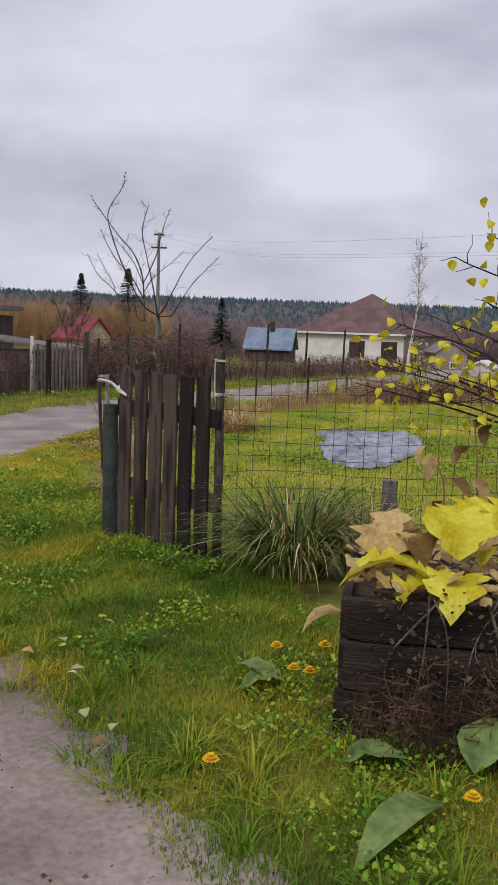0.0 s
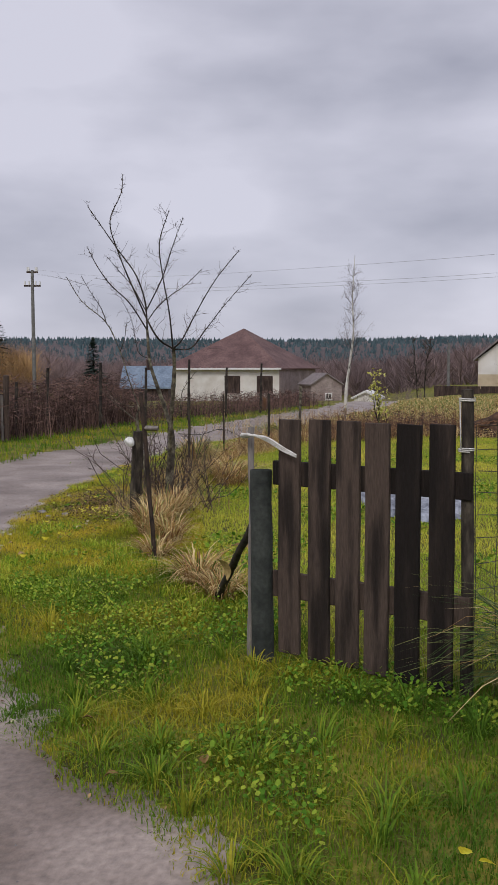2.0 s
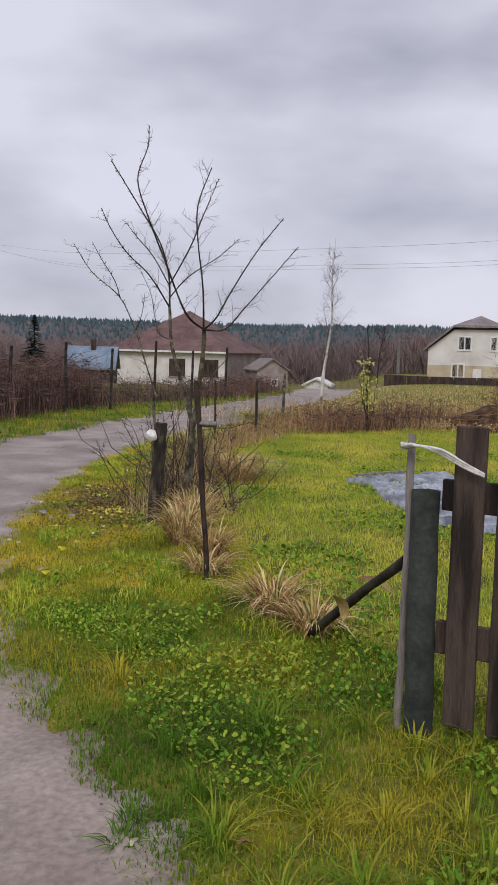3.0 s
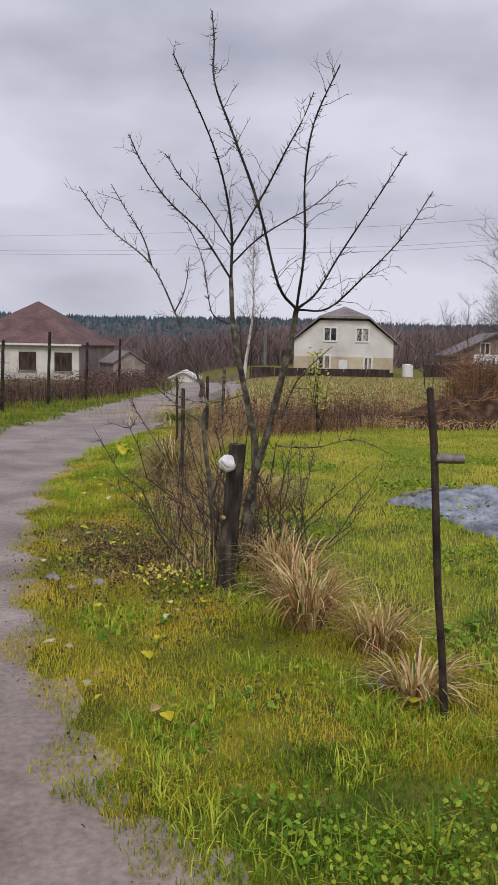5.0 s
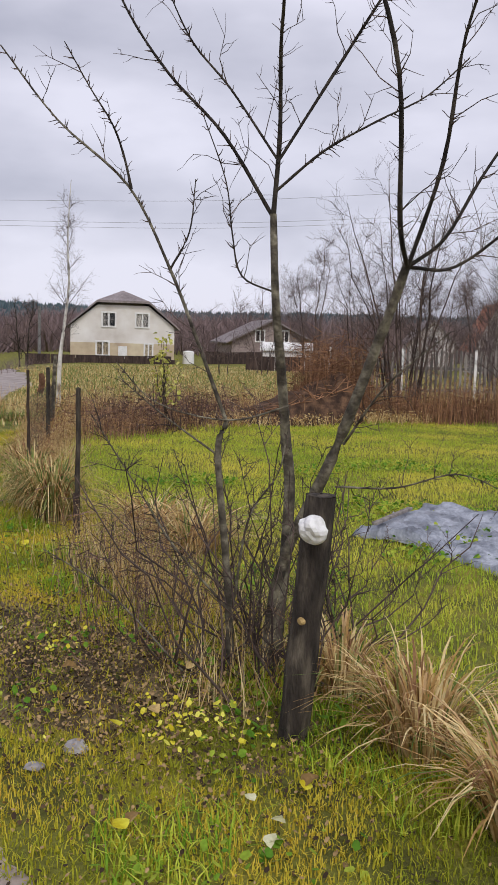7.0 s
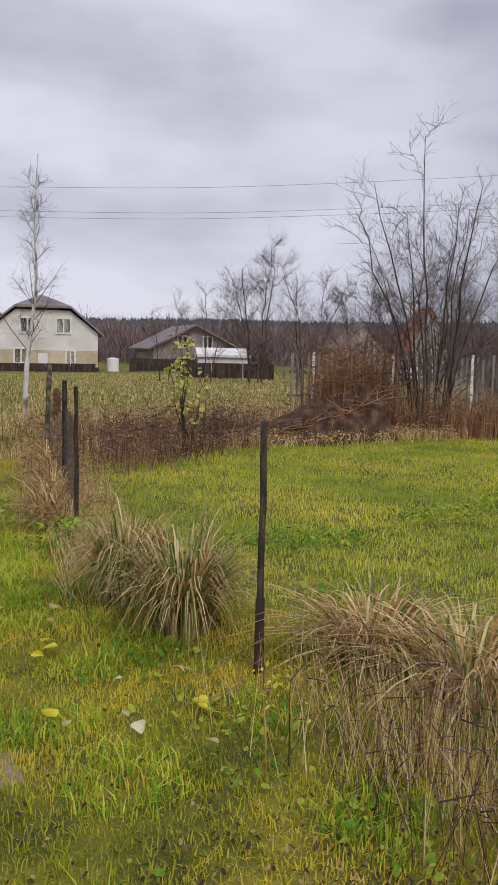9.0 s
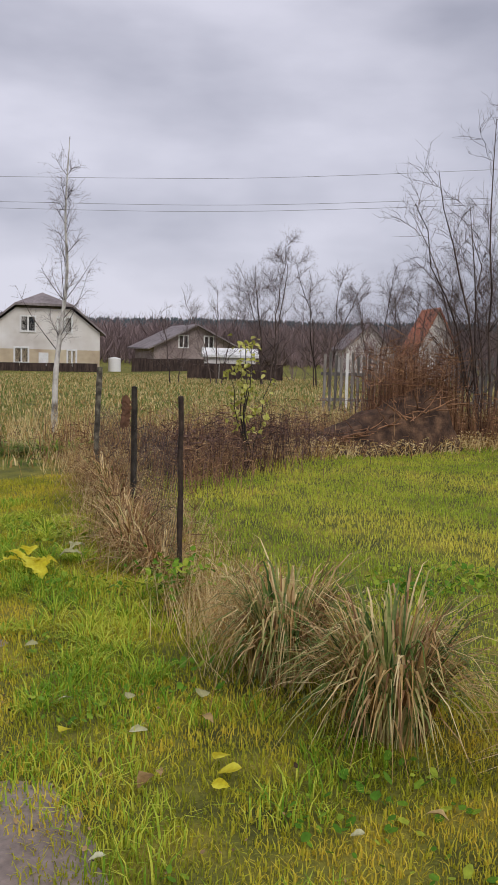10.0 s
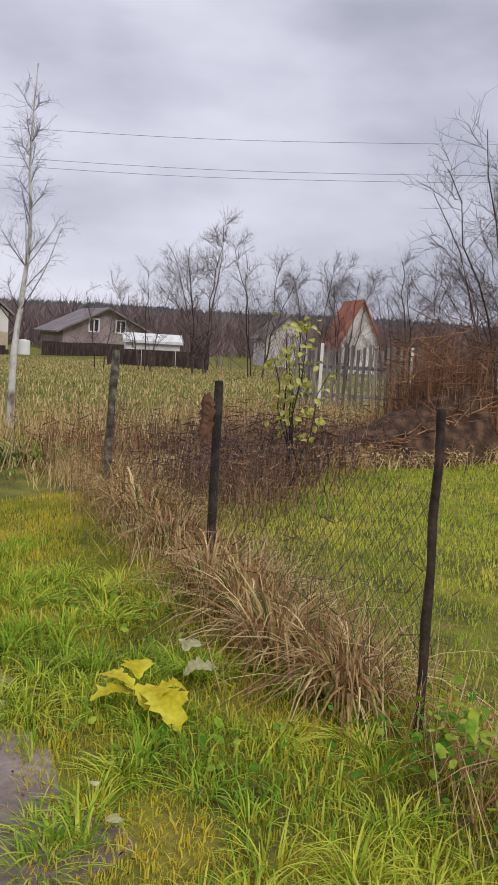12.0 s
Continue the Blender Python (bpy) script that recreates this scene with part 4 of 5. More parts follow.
bare_tree((9.4, 22.3, 0.0), 4.4, 1.7, 11, "tall many-stemmed bare willow bush at the field edge", "willow_bush", M_TWIG, M_TWIG, dens=0.95, thick=0.6, tw_len=0.3, min_r=0.004)
bare_tree((11.3, 21.0, 0.0), 4.6, 1.6, 8, "tall bare willow bush with dark upright stems", "willow_bush", M_TWIG, M_TWIG, dens=0.95, thick=0.6, tw_len=0.3, min_r=0.004)
def birch_tree(at, h):
    """A slender birch: a pale, swaying stem with short rising limbs and thin hanging shoots."""
    t = thing("birch_tree", at, "slender white birch without leaves", "tree")
    tr, br, tw = Tubes(), Tubes(), Tubes()
    stem = spline([(0, 0, -0.1), (0.02, 0, h * 0.2), (0.1, 0, h * 0.36), (0.2, 0.02, h * 0.55), (0.17, 0.02, h * 0.75), (0.22, 0, h)], 6)
    tr.limb(stem, 0.05, 0.006, 8, 0.04)
    part("trunk", tr.mesh("trunk", M_BIRCH), None, t)
    for k in range(24):
        s = 0.3 + 0.66 * (k + random.uniform(-1.5, 2.0)) / 24
        p = stem[max(0, min(int(s * (len(stem) - 1)), len(stem) - 1))]
        a = k * 2.4 + random.uniform(-0.4, 0.4)
        ln = (0.95 * (1.0 - s) + 0.16) * random.uniform(0.35, 1.25)
        mid = p + np.array([math.cos(a) * ln * 0.45, math.sin(a) * ln * 0.45, ln * 0.55])
        end = p + np.array([math.cos(a) * ln * 0.75, math.sin(a) * ln * 0.75, ln * random.uniform(0.85, 1.15)])
        line = spline([p, mid, end], 4)
        br.limb(line, 0.006 * (1.2 - s) + 0.0025, 0.0016, 4, 0.05)
        twigs(tw, line, 0.0024, 0.42, 12, 3, 0.2, 1, 0.1)
    tagged(part("branchwork", br.mesh("branchwork", M_TWIG), None, t), kind="stuff")
    part("crown", tw.mesh("crown", M_FINETWIG), None, t)
    return t


birch_tree((4.15, 26.0, 0.0), 4.25)
for x, y, h, n, d in ((22.0, 42.3, 5.5, 4, 1.5), (23.7, 41.0, 5.0, 4, 1.4), (25.4, 39.6, 4.5, 3, 1.5), (20.3, 43.5, 4.2, 3, 1.1), (18.6, 44.0, 3.4, 2, 1.0), (27.2, 39.5, 4.4, 4, 1.4), (26.5, 36.5, 4.2, 4, 1.3), (22.6, 33.0, 4.4, 4, 1.4), (17.4, 27.2, 3.9, 4, 1.3), (19.0, 26.0, 4.2, 3, 1.2), (15.6, 25.2, 2.6, 3, 0.9)):
    bare_tree((x, y, -0.15), h, h * 0.38, n, "bare old garden tree with twisted limbs", "garden_tree", M_TWIG, dens=d * 1.15, thick=0.75, group="garden trees", tw_len=0.34, min_r=0.006, twig_mat=M_FINETWIG)
for x, y, h in ((-15.5, 44, 4.4), (-18.5, 47, 4.6), (-12.5, 52, 3.6)):
    bare_tree((x, y, -0.2), h, h * 0.4, 3, "bare garden tree behind the sheds", "garden_tree", dens=1.7, thick=1.0, group="garden trees", min_r=0.011, twig_mat=M_FINETWIG)
bare_tree((14.0, 57.0, -0.3), 3.6, 0.8, 2, "bare crooked tree by the far road", "garden_tree", dens=1.0, group="garden trees", min_r=0.02)


# ---- stalks, tussocks and grass ----
def stalks(xy, h, w, lean=0.18, bits=2):
    """Dead upright stalks with small side pieces."""
    n = len(xy)
    z = ground_z(xy[:, 0], xy[:, 1]) - 0.02
    hh = h * np.random.uniform(0.45, 1.2, n)
    d = np.random.normal(0, lean, (n, 2)) * hh[:, None]
    a = np.random.uniform(0, 6.28, n)
    s = np.stack([np.cos(a), np.sin(a), 0 * a], 1) * w / 2
    base = np.concatenate([xy, z[:, None]], 1)
    tip = base + np.concatenate([d, hh[:, None]], 1)
    V = [np.stack([base - s, base + s, tip], 1)]
    for _ in range(bits):
        k = np.random.uniform(0.35, 0.95, n)[:, None]
        p = base + (tip - base) * k
        q = p + np.concatenate([np.random.normal(0, 0.14, (n, 2)), np.random.uniform(0.0, 0.16, (n, 1))], 1) * hh[:, None]
        V.append(np.stack([p - s * 0.8, p + s * 0.8 + np.array([0, 0, w]), q], 1))
    v = np.concatenate(V).reshape(-1, 3)
    return v, np.arange(len(v)).reshape(-1, 3)


def along(pts, n, width):
    pts = np.asarray(pts, float)
    seg = np.linalg.norm(np.diff(pts, axis=0), axis=1)
    cum = np.concatenate([[0], np.cumsum(seg)])
    s = np.random.uniform(0, cum[-1], n)
    return np.stack([np.interp(s, cum, pts[:, i]) for i in range(2)], 1) + np.random.normal(0, 1, (n, 2)) * width


def stuff(name, v, f, mat, label, category="grass"):
    return tagged(new(name, mesh_of(name, v, f, mat)), label, category, kind="stuff")


def merge(groups):
    V, F, k = [], [], 0
    for v, f in groups:
        V.append(v)
        F.append(f + k)
        k += len(v)
    return np.concatenate(V), np.concatenate(F)


BACK = [(3.1, 23.4), (4.3, 23.3), (6.0, 23.2), (7.8, 22.9), (9.4, 22.4), (11.5, 21.2), (14.0, 19.0)]
stuff("dead_weeds", *merge([stalks(along(BACK, 3600, 0.4), 0.6, 0.011, 0.14, 1), stalks(along(BACK, 3000, 0.6), 0.32, 0.012, 0.3, 2)]), M_WEED, "brown dead weeds standing along the field edge", "weeds")
stuff("plum_weeds", *stalks(along([(2.9, 21.3), (4.2, 22.0), (5.8, 22.4)], 1000, 0.34), 0.58, 0.008, 0.2, 2), M_PLUMWEED, "dark plum-brown dead stalks by the sapling", "weeds")
stuff("rust_weeds", *merge([stalks(along([(7.4, 22.6), (8.5, 22.4)], 1900, 0.2), 1.4, 0.011, 0.08, 1), stalks(along([(8.6, 22.2), (12.6, 20.4)], 1900, 0.35), 0.8, 0.011, 0.13, 1)]), M_RUST, "rust-red dense dead stems", "weeds")
stuff("field_edge_grass", *merge([stalks(along([(2.2, 24.5), (9.5, 24.6), (14, 22)], 5200, 0.9), 0.5, 0.010, 0.25, 0), stalks(along([(3.0, 22.6), (6.0, 22.1), (9.2, 21.6)], 2200, 0.18), 0.22, 0.016, 0.5)]), M_DRY, "pale dry grass behind the weeds", "grass")
FENCE = [(0.92, 18.2), (1.1, 18.6), (1.7, 19.9), (2.5, 21.9), (3.0, 23.0)]
stuff("fence_weeds", *merge([stalks(along(FENCE, 520, 0.16), 0.42, 0.005, 0.15), stalks(along([(2.6, 20.6), (3.6, 21.6), (4.6, 21.9)], 800, 0.3), 0.42, 0.007)]), M_WEED, "brown dead weeds along the old wire fence", "weeds")
stuff("fence_dry_grass", *merge([stalks(along(FENCE, 2600, 0.2), 0.28, 0.006, 0.4, 0), stalks(along([(0.35, 16.6), (0.8, 17.8)], 1500, 0.13), 0.26, 0.006, 0.35, 0)]), M_DRY, "pale dry grass along the wire fence", "grass")
stuff("tree_foot_grass", *merge([stalks(along([(-0.35, 12.3), (0.25, 12.9), (0.1, 14.4)], 600, 0.18), 0.34, 0.005, 0.3, 0), stalks(along([(0.0, 13.4), (0.15, 15.0)], 620, 0.17), 0.4, 0.005, 0.25, 0)]), M_DRY, "dry grass stems round the foot of the tree", "grass")
stuff("tree_foot_weeds", *stalks(along([(-0.3, 13.0), (0.1, 14.6)], 380, 0.22), 0.5, 0.004, 0.25, 2), M_PLUMWEED, "brown dead stems round the tree", "weeds")
stuff("roadside_weeds", *merge([stalks(along([(-3.8, 22.8), (-2.9, 25.2), (-1.6, 28.0)], 3800, 0.42), 1.15, 0.014, 0.14, 2), stalks(along([(-1.6, 28.0), (1.5, 32.0), (5.0, 40.0)], 3200, 0.5), 0.62, 0.016, 0.15, 2), stalks(along([(-5.2, 18.6), (-4.6, 21.2), (-3.4, 22.4)], 1100, 0.35), 0.9, 0.016)]), M_PLUMWEED, "dark brown dead weeds along the far side of the road", "weeds")


def tussock(at, n, h, spread, label, mats=((M_TUFT, 0.7), (M_DRY, 0.3)), width=0.009, out=1.0, droop=0.5):
    t = thing("grass_tussock", (at[0], at[1], float(ground_z(*at)) - 0.01), label, "grass tussock", "tussocks")
    for mat, k in mats:
        v, f = arcs((0, 0, 0), int(n * k), h, spread, width, out, droop)
        tagged(part("clump", mesh_of("clump", v, f, mat), None, t), kind="stuff")
    return t


GREENISH, MIXED, STRAW, TAN, STRAWTAN = ((M_DARKTUFT, 0.88), (M_DRY, 0.12)), ((M_TUFT, 0.3), (M_DARKTUFT, 0.15), (M_TANGRASS, 0.2), (M_DRY, 0.35)), ((M_DRY, 0.6), (M_TANGRASS, 0.25), (M_TUFT, 0.15)), ((M_TANGRASS, 0.85), (M_TUFT, 0.15)), ((M_TANGRASS, 0.5), (M_DRY, 0.38), (M_TUFT, 0.12))
tussock((1.98, 6.95), 900, 0.62, 0.6, "large green tussock with long arching blades by the wire", GREENISH, 0.011, 1.0, 0.55)
tussock((2.45, 7.0), 320, 0.6, 0.4, "green and straw tussock by the wire", MIXED, 0.01)
tussock((0.36, 16.6), 620, 0.56, 0.34, "straw and green tussock with drooping blades", MIXED, 0.009, 0.9, 0.7)
tussock((0.30, 15.98), 700, 0.6, 0.38, "straw and green tussock with drooping blades", MIXED, 0.009, 0.9, 0.7)
tussock((0.74, 15.2), 360, 0.36, 0.42, "low straw-coloured tussock by the slim post", STRAW, 0.010, 1.2, 0.6)
tussock((0.75, 14.7), 300, 0.38, 0.5, "low straw-coloured tussock in the field corner", STRAW, 0.010, 1.2, 0.6)
for x, y, n, h, s in ((0.02, 11.75, 300, 0.4, 0.3), (-0.1, 11.2, 300, 0.36, 0.3), (0.08, 10.75, 190, 0.28, 0.26), (0.3, 9.35, 260, 0.26, 0.3), (0.45, 8.95, 200, 0.24, 0.25), (0.12, 12.3, 170, 0.36, 0.24), (-0.02, 10.2, 160, 0.22, 0.25)):
    tussock((x, y), n, h, s, "dry straw-coloured tussock under the bare tree", STRAW, 0.009, 1.1, 0.5)
for x, y, n, h in ((0.98, 18.35, 240, 0.3), (1.05, 18.75, 260, 0.36), (1.3, 19.15, 240, 0.4), (1.45, 19.55, 260, 0.4), (1.85, 20.3, 240, 0.42), (2.1, 20.85, 220, 0.42), (2.35, 21.4, 220, 0.4), (0.9, 17.5, 150, 0.26)):
    tussock((x - 0.05, y), n, h, 0.36, "drooping tan grass tussock along the wire fence", STRAWTAN, 0.0085, 1.1, 0.95)
tussock((2.9, 23.6), 260, 0.26, 0.6, "matted pale green grass heap by the birch", ((M_TUFT, 0.6), (M_HERB, 0.4)), 0.02, 1.2, 0.8)
tussock((2.3, 24.3), 260, 0.24, 0.6, "matted pale green grass heap by the birch", ((M_TUFT, 0.6), (M_HERB, 0.4)), 0.02, 1.2, 0.8)


def scatter(n, x0, x1, y0, y1, keep):
    p = np.stack([np.random.uniform(x0, x1, n), np.random.uniform(y0, y1, n)], 1)
    return p[keep(p[:, 0], p[:, 1])]


def fence_x(y):
    return np.interp(y, [2, 4.5, 7.0, 7.7, 9.9, 12.5, 15.4, 18, 21.9, 26], [3.4, 2.6, 1.5, 0.7, 0.05, 0.0, 0.3, 0.85, 2.5, 4.2])


def on_verge(x, y):
    d = road_depth(x, y)
    wig = 0.06 * np.sin(3.1 * x + 5 * y) + 0.05 * np.sin(9 * y - 4 * x) + 0.12 * np.random.normal(0, 1, np.shape(d)) ** 2 * -0.25
    return (d < 0.13 + wig)


def patchy(xy, scale, cut):
    v = np.array([noise.noise(Vector((p[0] * scale, p[1] * scale, 7.0))) for p in xy])
    return xy[v > cut]


def blade_sheet(name, xy, h, w, mat, label, lean=0.6):
    z = ground_z(xy[:, 0], xy[:, 1]) - 0.008
    return stuff(name, *blades(xy, z, h, w, lean), mat, label)


def soil_patch(x, y):
    """1 on the bare, littered earth beside the tree, 0 on grass."""
    n = 0.35 * np.sin(3.1 * x + 1.7 * y) + 0.3 * np.sin(5.3 * y - 2.2 * x + 1) + 0.2 * np.sin(11 * x + 7 * y)
    e = ((x + 0.7) / 0.62) ** 2 + ((y - 12.95) / 1.15) ** 2
    return np.clip(0.95 - e + 1.1 * n, 0, 1)


near = scatter(760000, -2.0, 3.6, 2.4, 22, lambda x, y: on_verge(x, y) & (x < fence_x(y) + 0.35) & (np.random.uniform(0, 1, x.shape) < np.clip(1.25 - 0.03 * (y - 2), 0.3, 1) * (1 - 0.62 * soil_patch(x, y))))
blade_sheet("verge_grass", near[near[:, 1] < 9.9], 0.048, 0.0048, M_BLADE, "short green verge grass by the gate")
blade_sheet("moss_grass", near[near[:, 1] >= 9.6], 0.04, 0.0048, M_MOSS, "olive and ochre mossy verge grass")
field = scatter(460000, 0.2, 14, 7.4, 23, lambda x, y: (x > fence_x(y) + 0.1) & (y < 22.9 - 0.25 * np.maximum(0, x - 7)) & (np.random.uniform(0, 1, x.shape) < np.clip(1.1 - 0.028 * (y - 7) - 0.05 * np.maximum(0, x - 6), 0.25, 1)))
blade_sheet("field_grass", field, 0.05, 0.0065, M_FIELD, "bright green field grass")
far_v = scatter(90000, -8, 9, 12.5, 40, lambda x, y: (road_depth(x, y) > ROAD_W - 0.05 + 0.12 * np.sin(2 * y)) & (road_depth(x, y) < ROAD_W + 3.5))
blade_sheet("roadside_grass", far_v, 0.1, 0.014, M_BLADE, "grass strip along the far side of the road")
mid = scatter(9000, -8, 8, 17.5, 36, lambda x, y: np.abs(road_depth(x, y) - 1.05 - 0.1 * np.sin(y)) < 0.2)
blade_sheet("median_grass", patchy(mid, 1.2, -0.1), 0.06, 0.014, M_BLADE, "low grass strip between the wheel ruts")
beyond = scatter(52000, 1.5, 34, 22.5, 60, lambda x, y: (road_depth(x, y) < -0.2))
blade_sheet("meadow_grass", beyond, 0.11, 0.02, M_DRY, "yellowed olive meadow grass", 0.9)
beyond2 = scatter(46000, 1.5, 34, 22.5, 60, lambda x, y: (road_depth(x, y) < -0.2))
blade_sheet("green_meadow_grass", beyond2, 0.12, 0.02, M_TUFT, "olive green meadow grass", 0.8)
thin = scatter(26000, -2.4, 3.2, 2.4, 24, lambda x, y: (road_depth(x, y) > -0.05) & (road_depth(x, y) < 0.38 * np.random.uniform(0, 1, x.shape) ** 1.5 + 0.1 * np.sin(4 * y)))
blade_sheet("edge_grass", thin, 0.02, 0.004, M_BLADE, "thin worn grass at the road edge")
lush = patchy(scatter(70000, -1.2, 1.6, 8.6, 21, lambda x, y: on_verge(x, y) & (x < fence_x(y)) & (soil_patch(x, y) < 0.3)), 2.1, 0.12)
blade_sheet("lush_grass", lush, 0.075, 0.006, M_LUSH, "longer lush grass clumps on the verge", 0.9)


clumps = [arcs((x, y, float(ground_z(x, y)) - 0.01), 46, random.uniform(0.06, 0.13), random.uniform(0.1, 0.18), 0.005, 1.0, 0.5) for x, y in scatter(150, -0.6, 1.3, 16.9, 20.5, lambda x, y: on_verge(x, y) & (x < fence_x(y) - 0.05))]
low = [arcs((x, y, float(ground_z(x, y)) - 0.01), 34, random.uniform(0.08, 0.17), random.uniform(0.1, 0.2), 0.006, 1.0, 0.5) for x, y in scatter(330, -0.6, 3.0, 2.8, 10.0, lambda x, y: on_verge(x, y) & (x < fence_x(y) - 0.05))]
stuff("gate_grass_clumps", *merge(low), M_BLADE, "dark green grass clumps on the verge by the gate")
stuff("verge_grass_clumps", *merge(clumps), M_LUSH, "lush green grass clumps on the verge")


def herb_leaves(xy, size, lift):
    """Small rounded herb leaves in loose rosettes."""
    n = len(xy)
    a = np.random.uniform(0, 6.28, n)
    s = size * np.random.uniform(0.5, 1.4, n)
    z = ground_z(xy[:, 0], xy[:, 1]) + np.random.uniform(0.15, 1, n) * lift
    c_ = np.concatenate([xy, z[:, None]], 1)
    dx = np.stack([np.cos(a), np.sin(a), np.random.uniform(-0.4, 0.9, n)], 1) * s[:, None]
    dy = np.stack([-np.sin(a), np.cos(a), np.random.uniform(-0.8, 0.8, n)], 1) * (s * 0.42)[:, None]
    v = np.stack([c_, c_ + dx * 0.35 + dy, c_ + dx * 0.8 + dy * 0.7, c_ + dx, c_ + dx * 0.8 - dy * 0.7, c_ + dx * 0.35 - dy], 1)
    k = np.arange(n)[:, None, None] * 6
    f = (k + np.array([[0, 1, 5], [1, 4, 5], [1, 2, 4], [2, 3, 4]])[None]).reshape(-1, 3)
    return v.reshape(-1, 3), f


h1 = patchy(scatter(70000, -1.0, 3.4, 2.6, 9.6, lambda x, y: (road_depth(x, y) < -0.25) & (x < fence_x(y) + 0.3)), 1.5, -0.02)
h2 = patchy(scatter(34000, 0.0, 6.0, 8.0, 17.5, lambda x, y: x > fence_x(y) + 0.2), 0.9, 0.1)
h3 = patchy(scatter(9000, -1.2, 1.5, 9.5, 20.0, lambda x, y: (road_depth(x, y) < -0.15) & (x < fence_x(y))), 1.7, 0.12)
stuff("low_herbs", *merge([herb_leaves(h1, 0.0175, 0.09), herb_leaves(h2, 0.03, 0.06), herb_leaves(h3, 0.026, 0.055)]), M_HERB, "low green leafy herbs in the grass", "herbs")
lit = np.random.normal(0, 1, (8000, 2)) * np.array([0.36, 0.7]) + np.array([-0.62, 12.85])
lit2 = np.random.normal(0, 1, (700, 2)) * np.array([0.3, 2.2]) + np.array([-0.8, 13.5])
lit = np.concatenate([lit, lit2])
lit = lit[road_depth(lit[:, 0], lit[:, 1]) < 0.2]
px_, py_ = np.meshgrid(np.arange(-1.9, 0.3, 0.04), np.arange(10.6, 14.9, 0.04))
pz_ = ground_z(px_, py_) - 0.012 + 0.016 * np.clip(soil_patch(px_, py_) * 2, 0, 1) + 0.006 * np.sin(23 * px_ + 9 * py_) * np.sin(17 * py_)
nr_, nc_ = px_.shape
ia, ja = np.meshgrid(np.arange(nr_ - 1), np.arange(nc_ - 1), indexing="ij")
keep_ = ((soil_patch(px_, py_) > 0.02) & (road_depth(px_, py_) < 0.25))[:-1, :-1].ravel()
M_EARTH = material("bare_earth", (0.05, 0.035, 0.02), (0.2, 0.15, 0.075), 5, (0.11, 0.08, 0.04), 0.95, 1.0, 40)
stuff("bare_earth", np.stack([px_, py_, pz_], -1), np.stack([ia * nc_ + ja, ia * nc_ + ja + 1, (ia + 1) * nc_ + ja + 1, (ia + 1) * nc_ + ja], -1).reshape(-1, 4)[keep_], M_EARTH, "dark bare earth among the grass by the tree", "soil")
stuff("leaf_litter", *herb_leaves(lit, 0.013, 0.045), M_LITTER, "brown rotting leaf litter under the tree", "leaf litter")
yl = np.random.normal(0, 1, (150, 2)) * np.array([0.12, 0.14]) + np.array([-0.62, 12.2])
yl2 = np.random.normal(0, 1, (150, 2)) * np.array([0.11, 0.12]) + np.array([0.15, 15.05])
yl3 = np.random.normal(0, 1, (40, 2)) * np.array([0.06, 0.08]) + np.array([-0.75, 13.2])
stuff("yellow_herbs", *herb_leaves(np.concatenate([yl, yl2, yl3]), 0.018, 0.11), M_YELLOW, "yellowing low herbs by the tree foot", "herbs")
dock = np.random.normal(0, 1, (300, 2)) * np.array([0.13, 0.15]) + np.array([0.62, 17.7])
stuff("stake_foot_herbs", *herb_leaves(dock, 0.028, 0.24), M_HERB, "green leafy herbs at the foot of a stake", "herbs")
rim_xy = scatter(26000, -2.2, 2.6, 2.0, 21, lambda x, y: (road_depth(x, y) > -0.14) & (road_depth(x, y) < 0.1 + 0.05 * np.sin(7 * y)))
stuff("edge_litter", *herb_leaves(patchy(rim_xy, 2.5, -0.25), 0.011, 0.02), M_LITTER, "dark soil crumbs and dead grass along the road edge", "litter")
clod_xy = scatter(5200, 0.2, 3.4, 2.2, 6.3, lambda x, y: (road_depth(x, y) > 0.02) & (road_depth(x, y) < 0.12 + 1.1 * np.random.uniform(0, 1, x.shape) ** 3))
cs = np.random.uniform(0.004, 0.012, len(clod_xy))
cz = ground_z(clod_xy[:, 0], clod_xy[:, 1])
V = np.stack([np.stack([clod_xy[:, 0] + cs * q[0], clod_xy[:, 1] + cs * q[1], cz + 0.008 + cs * q[2]], 1) for q in ((1, 0.1, 0.1), (-0.1, 1.1, 0.2), (-0.9, -0.1, 0.1), (0.1, -0.9, 0.2), (0.1, 0.1, 0.6))], 1)
k = np.arange(len(clod_xy))[:, None, None] * 5
stuff("earth_clods", V.reshape(-1, 3), (k + np.array([[0, 1, 4], [1, 2, 4], [2, 3, 4], [3, 0, 4]])[None]).reshape(-1, 3), M_EARTH, "dark wet clods of earth along the road edge", "soil")
gravel = scatter(5200, -4, 4.5, 0.5, 24, lambda x, y: (road_depth(x, y) > 0.1) & (road_depth(x, y) < ROAD_W))
gs = np.random.uniform(0.004, 0.016, len(gravel))
gzz = ground_z(gravel[:, 0], gravel[:, 1])
V = np.stack([np.stack([gravel[:, 0] + gs * cx, gravel[:, 1] + gs * cy, gzz - 0.005 + gs * cz], 1) for cx, cy, cz in ((1, 0, 0.2), (-0.4, 0.9, 0.2), (-0.5, -0.8, 0.2), (0.1, 0.1, 1.1))], 1)
k = np.arange(len(gravel))[:, None, None] * 4
stuff("gravel", V.reshape(-1, 3), (k + np.array([[0, 1, 3], [1, 2, 3], [2, 0, 3]])[None]).reshape(-1, 3), M_STONE, "small stones trodden into the road", "gravel")

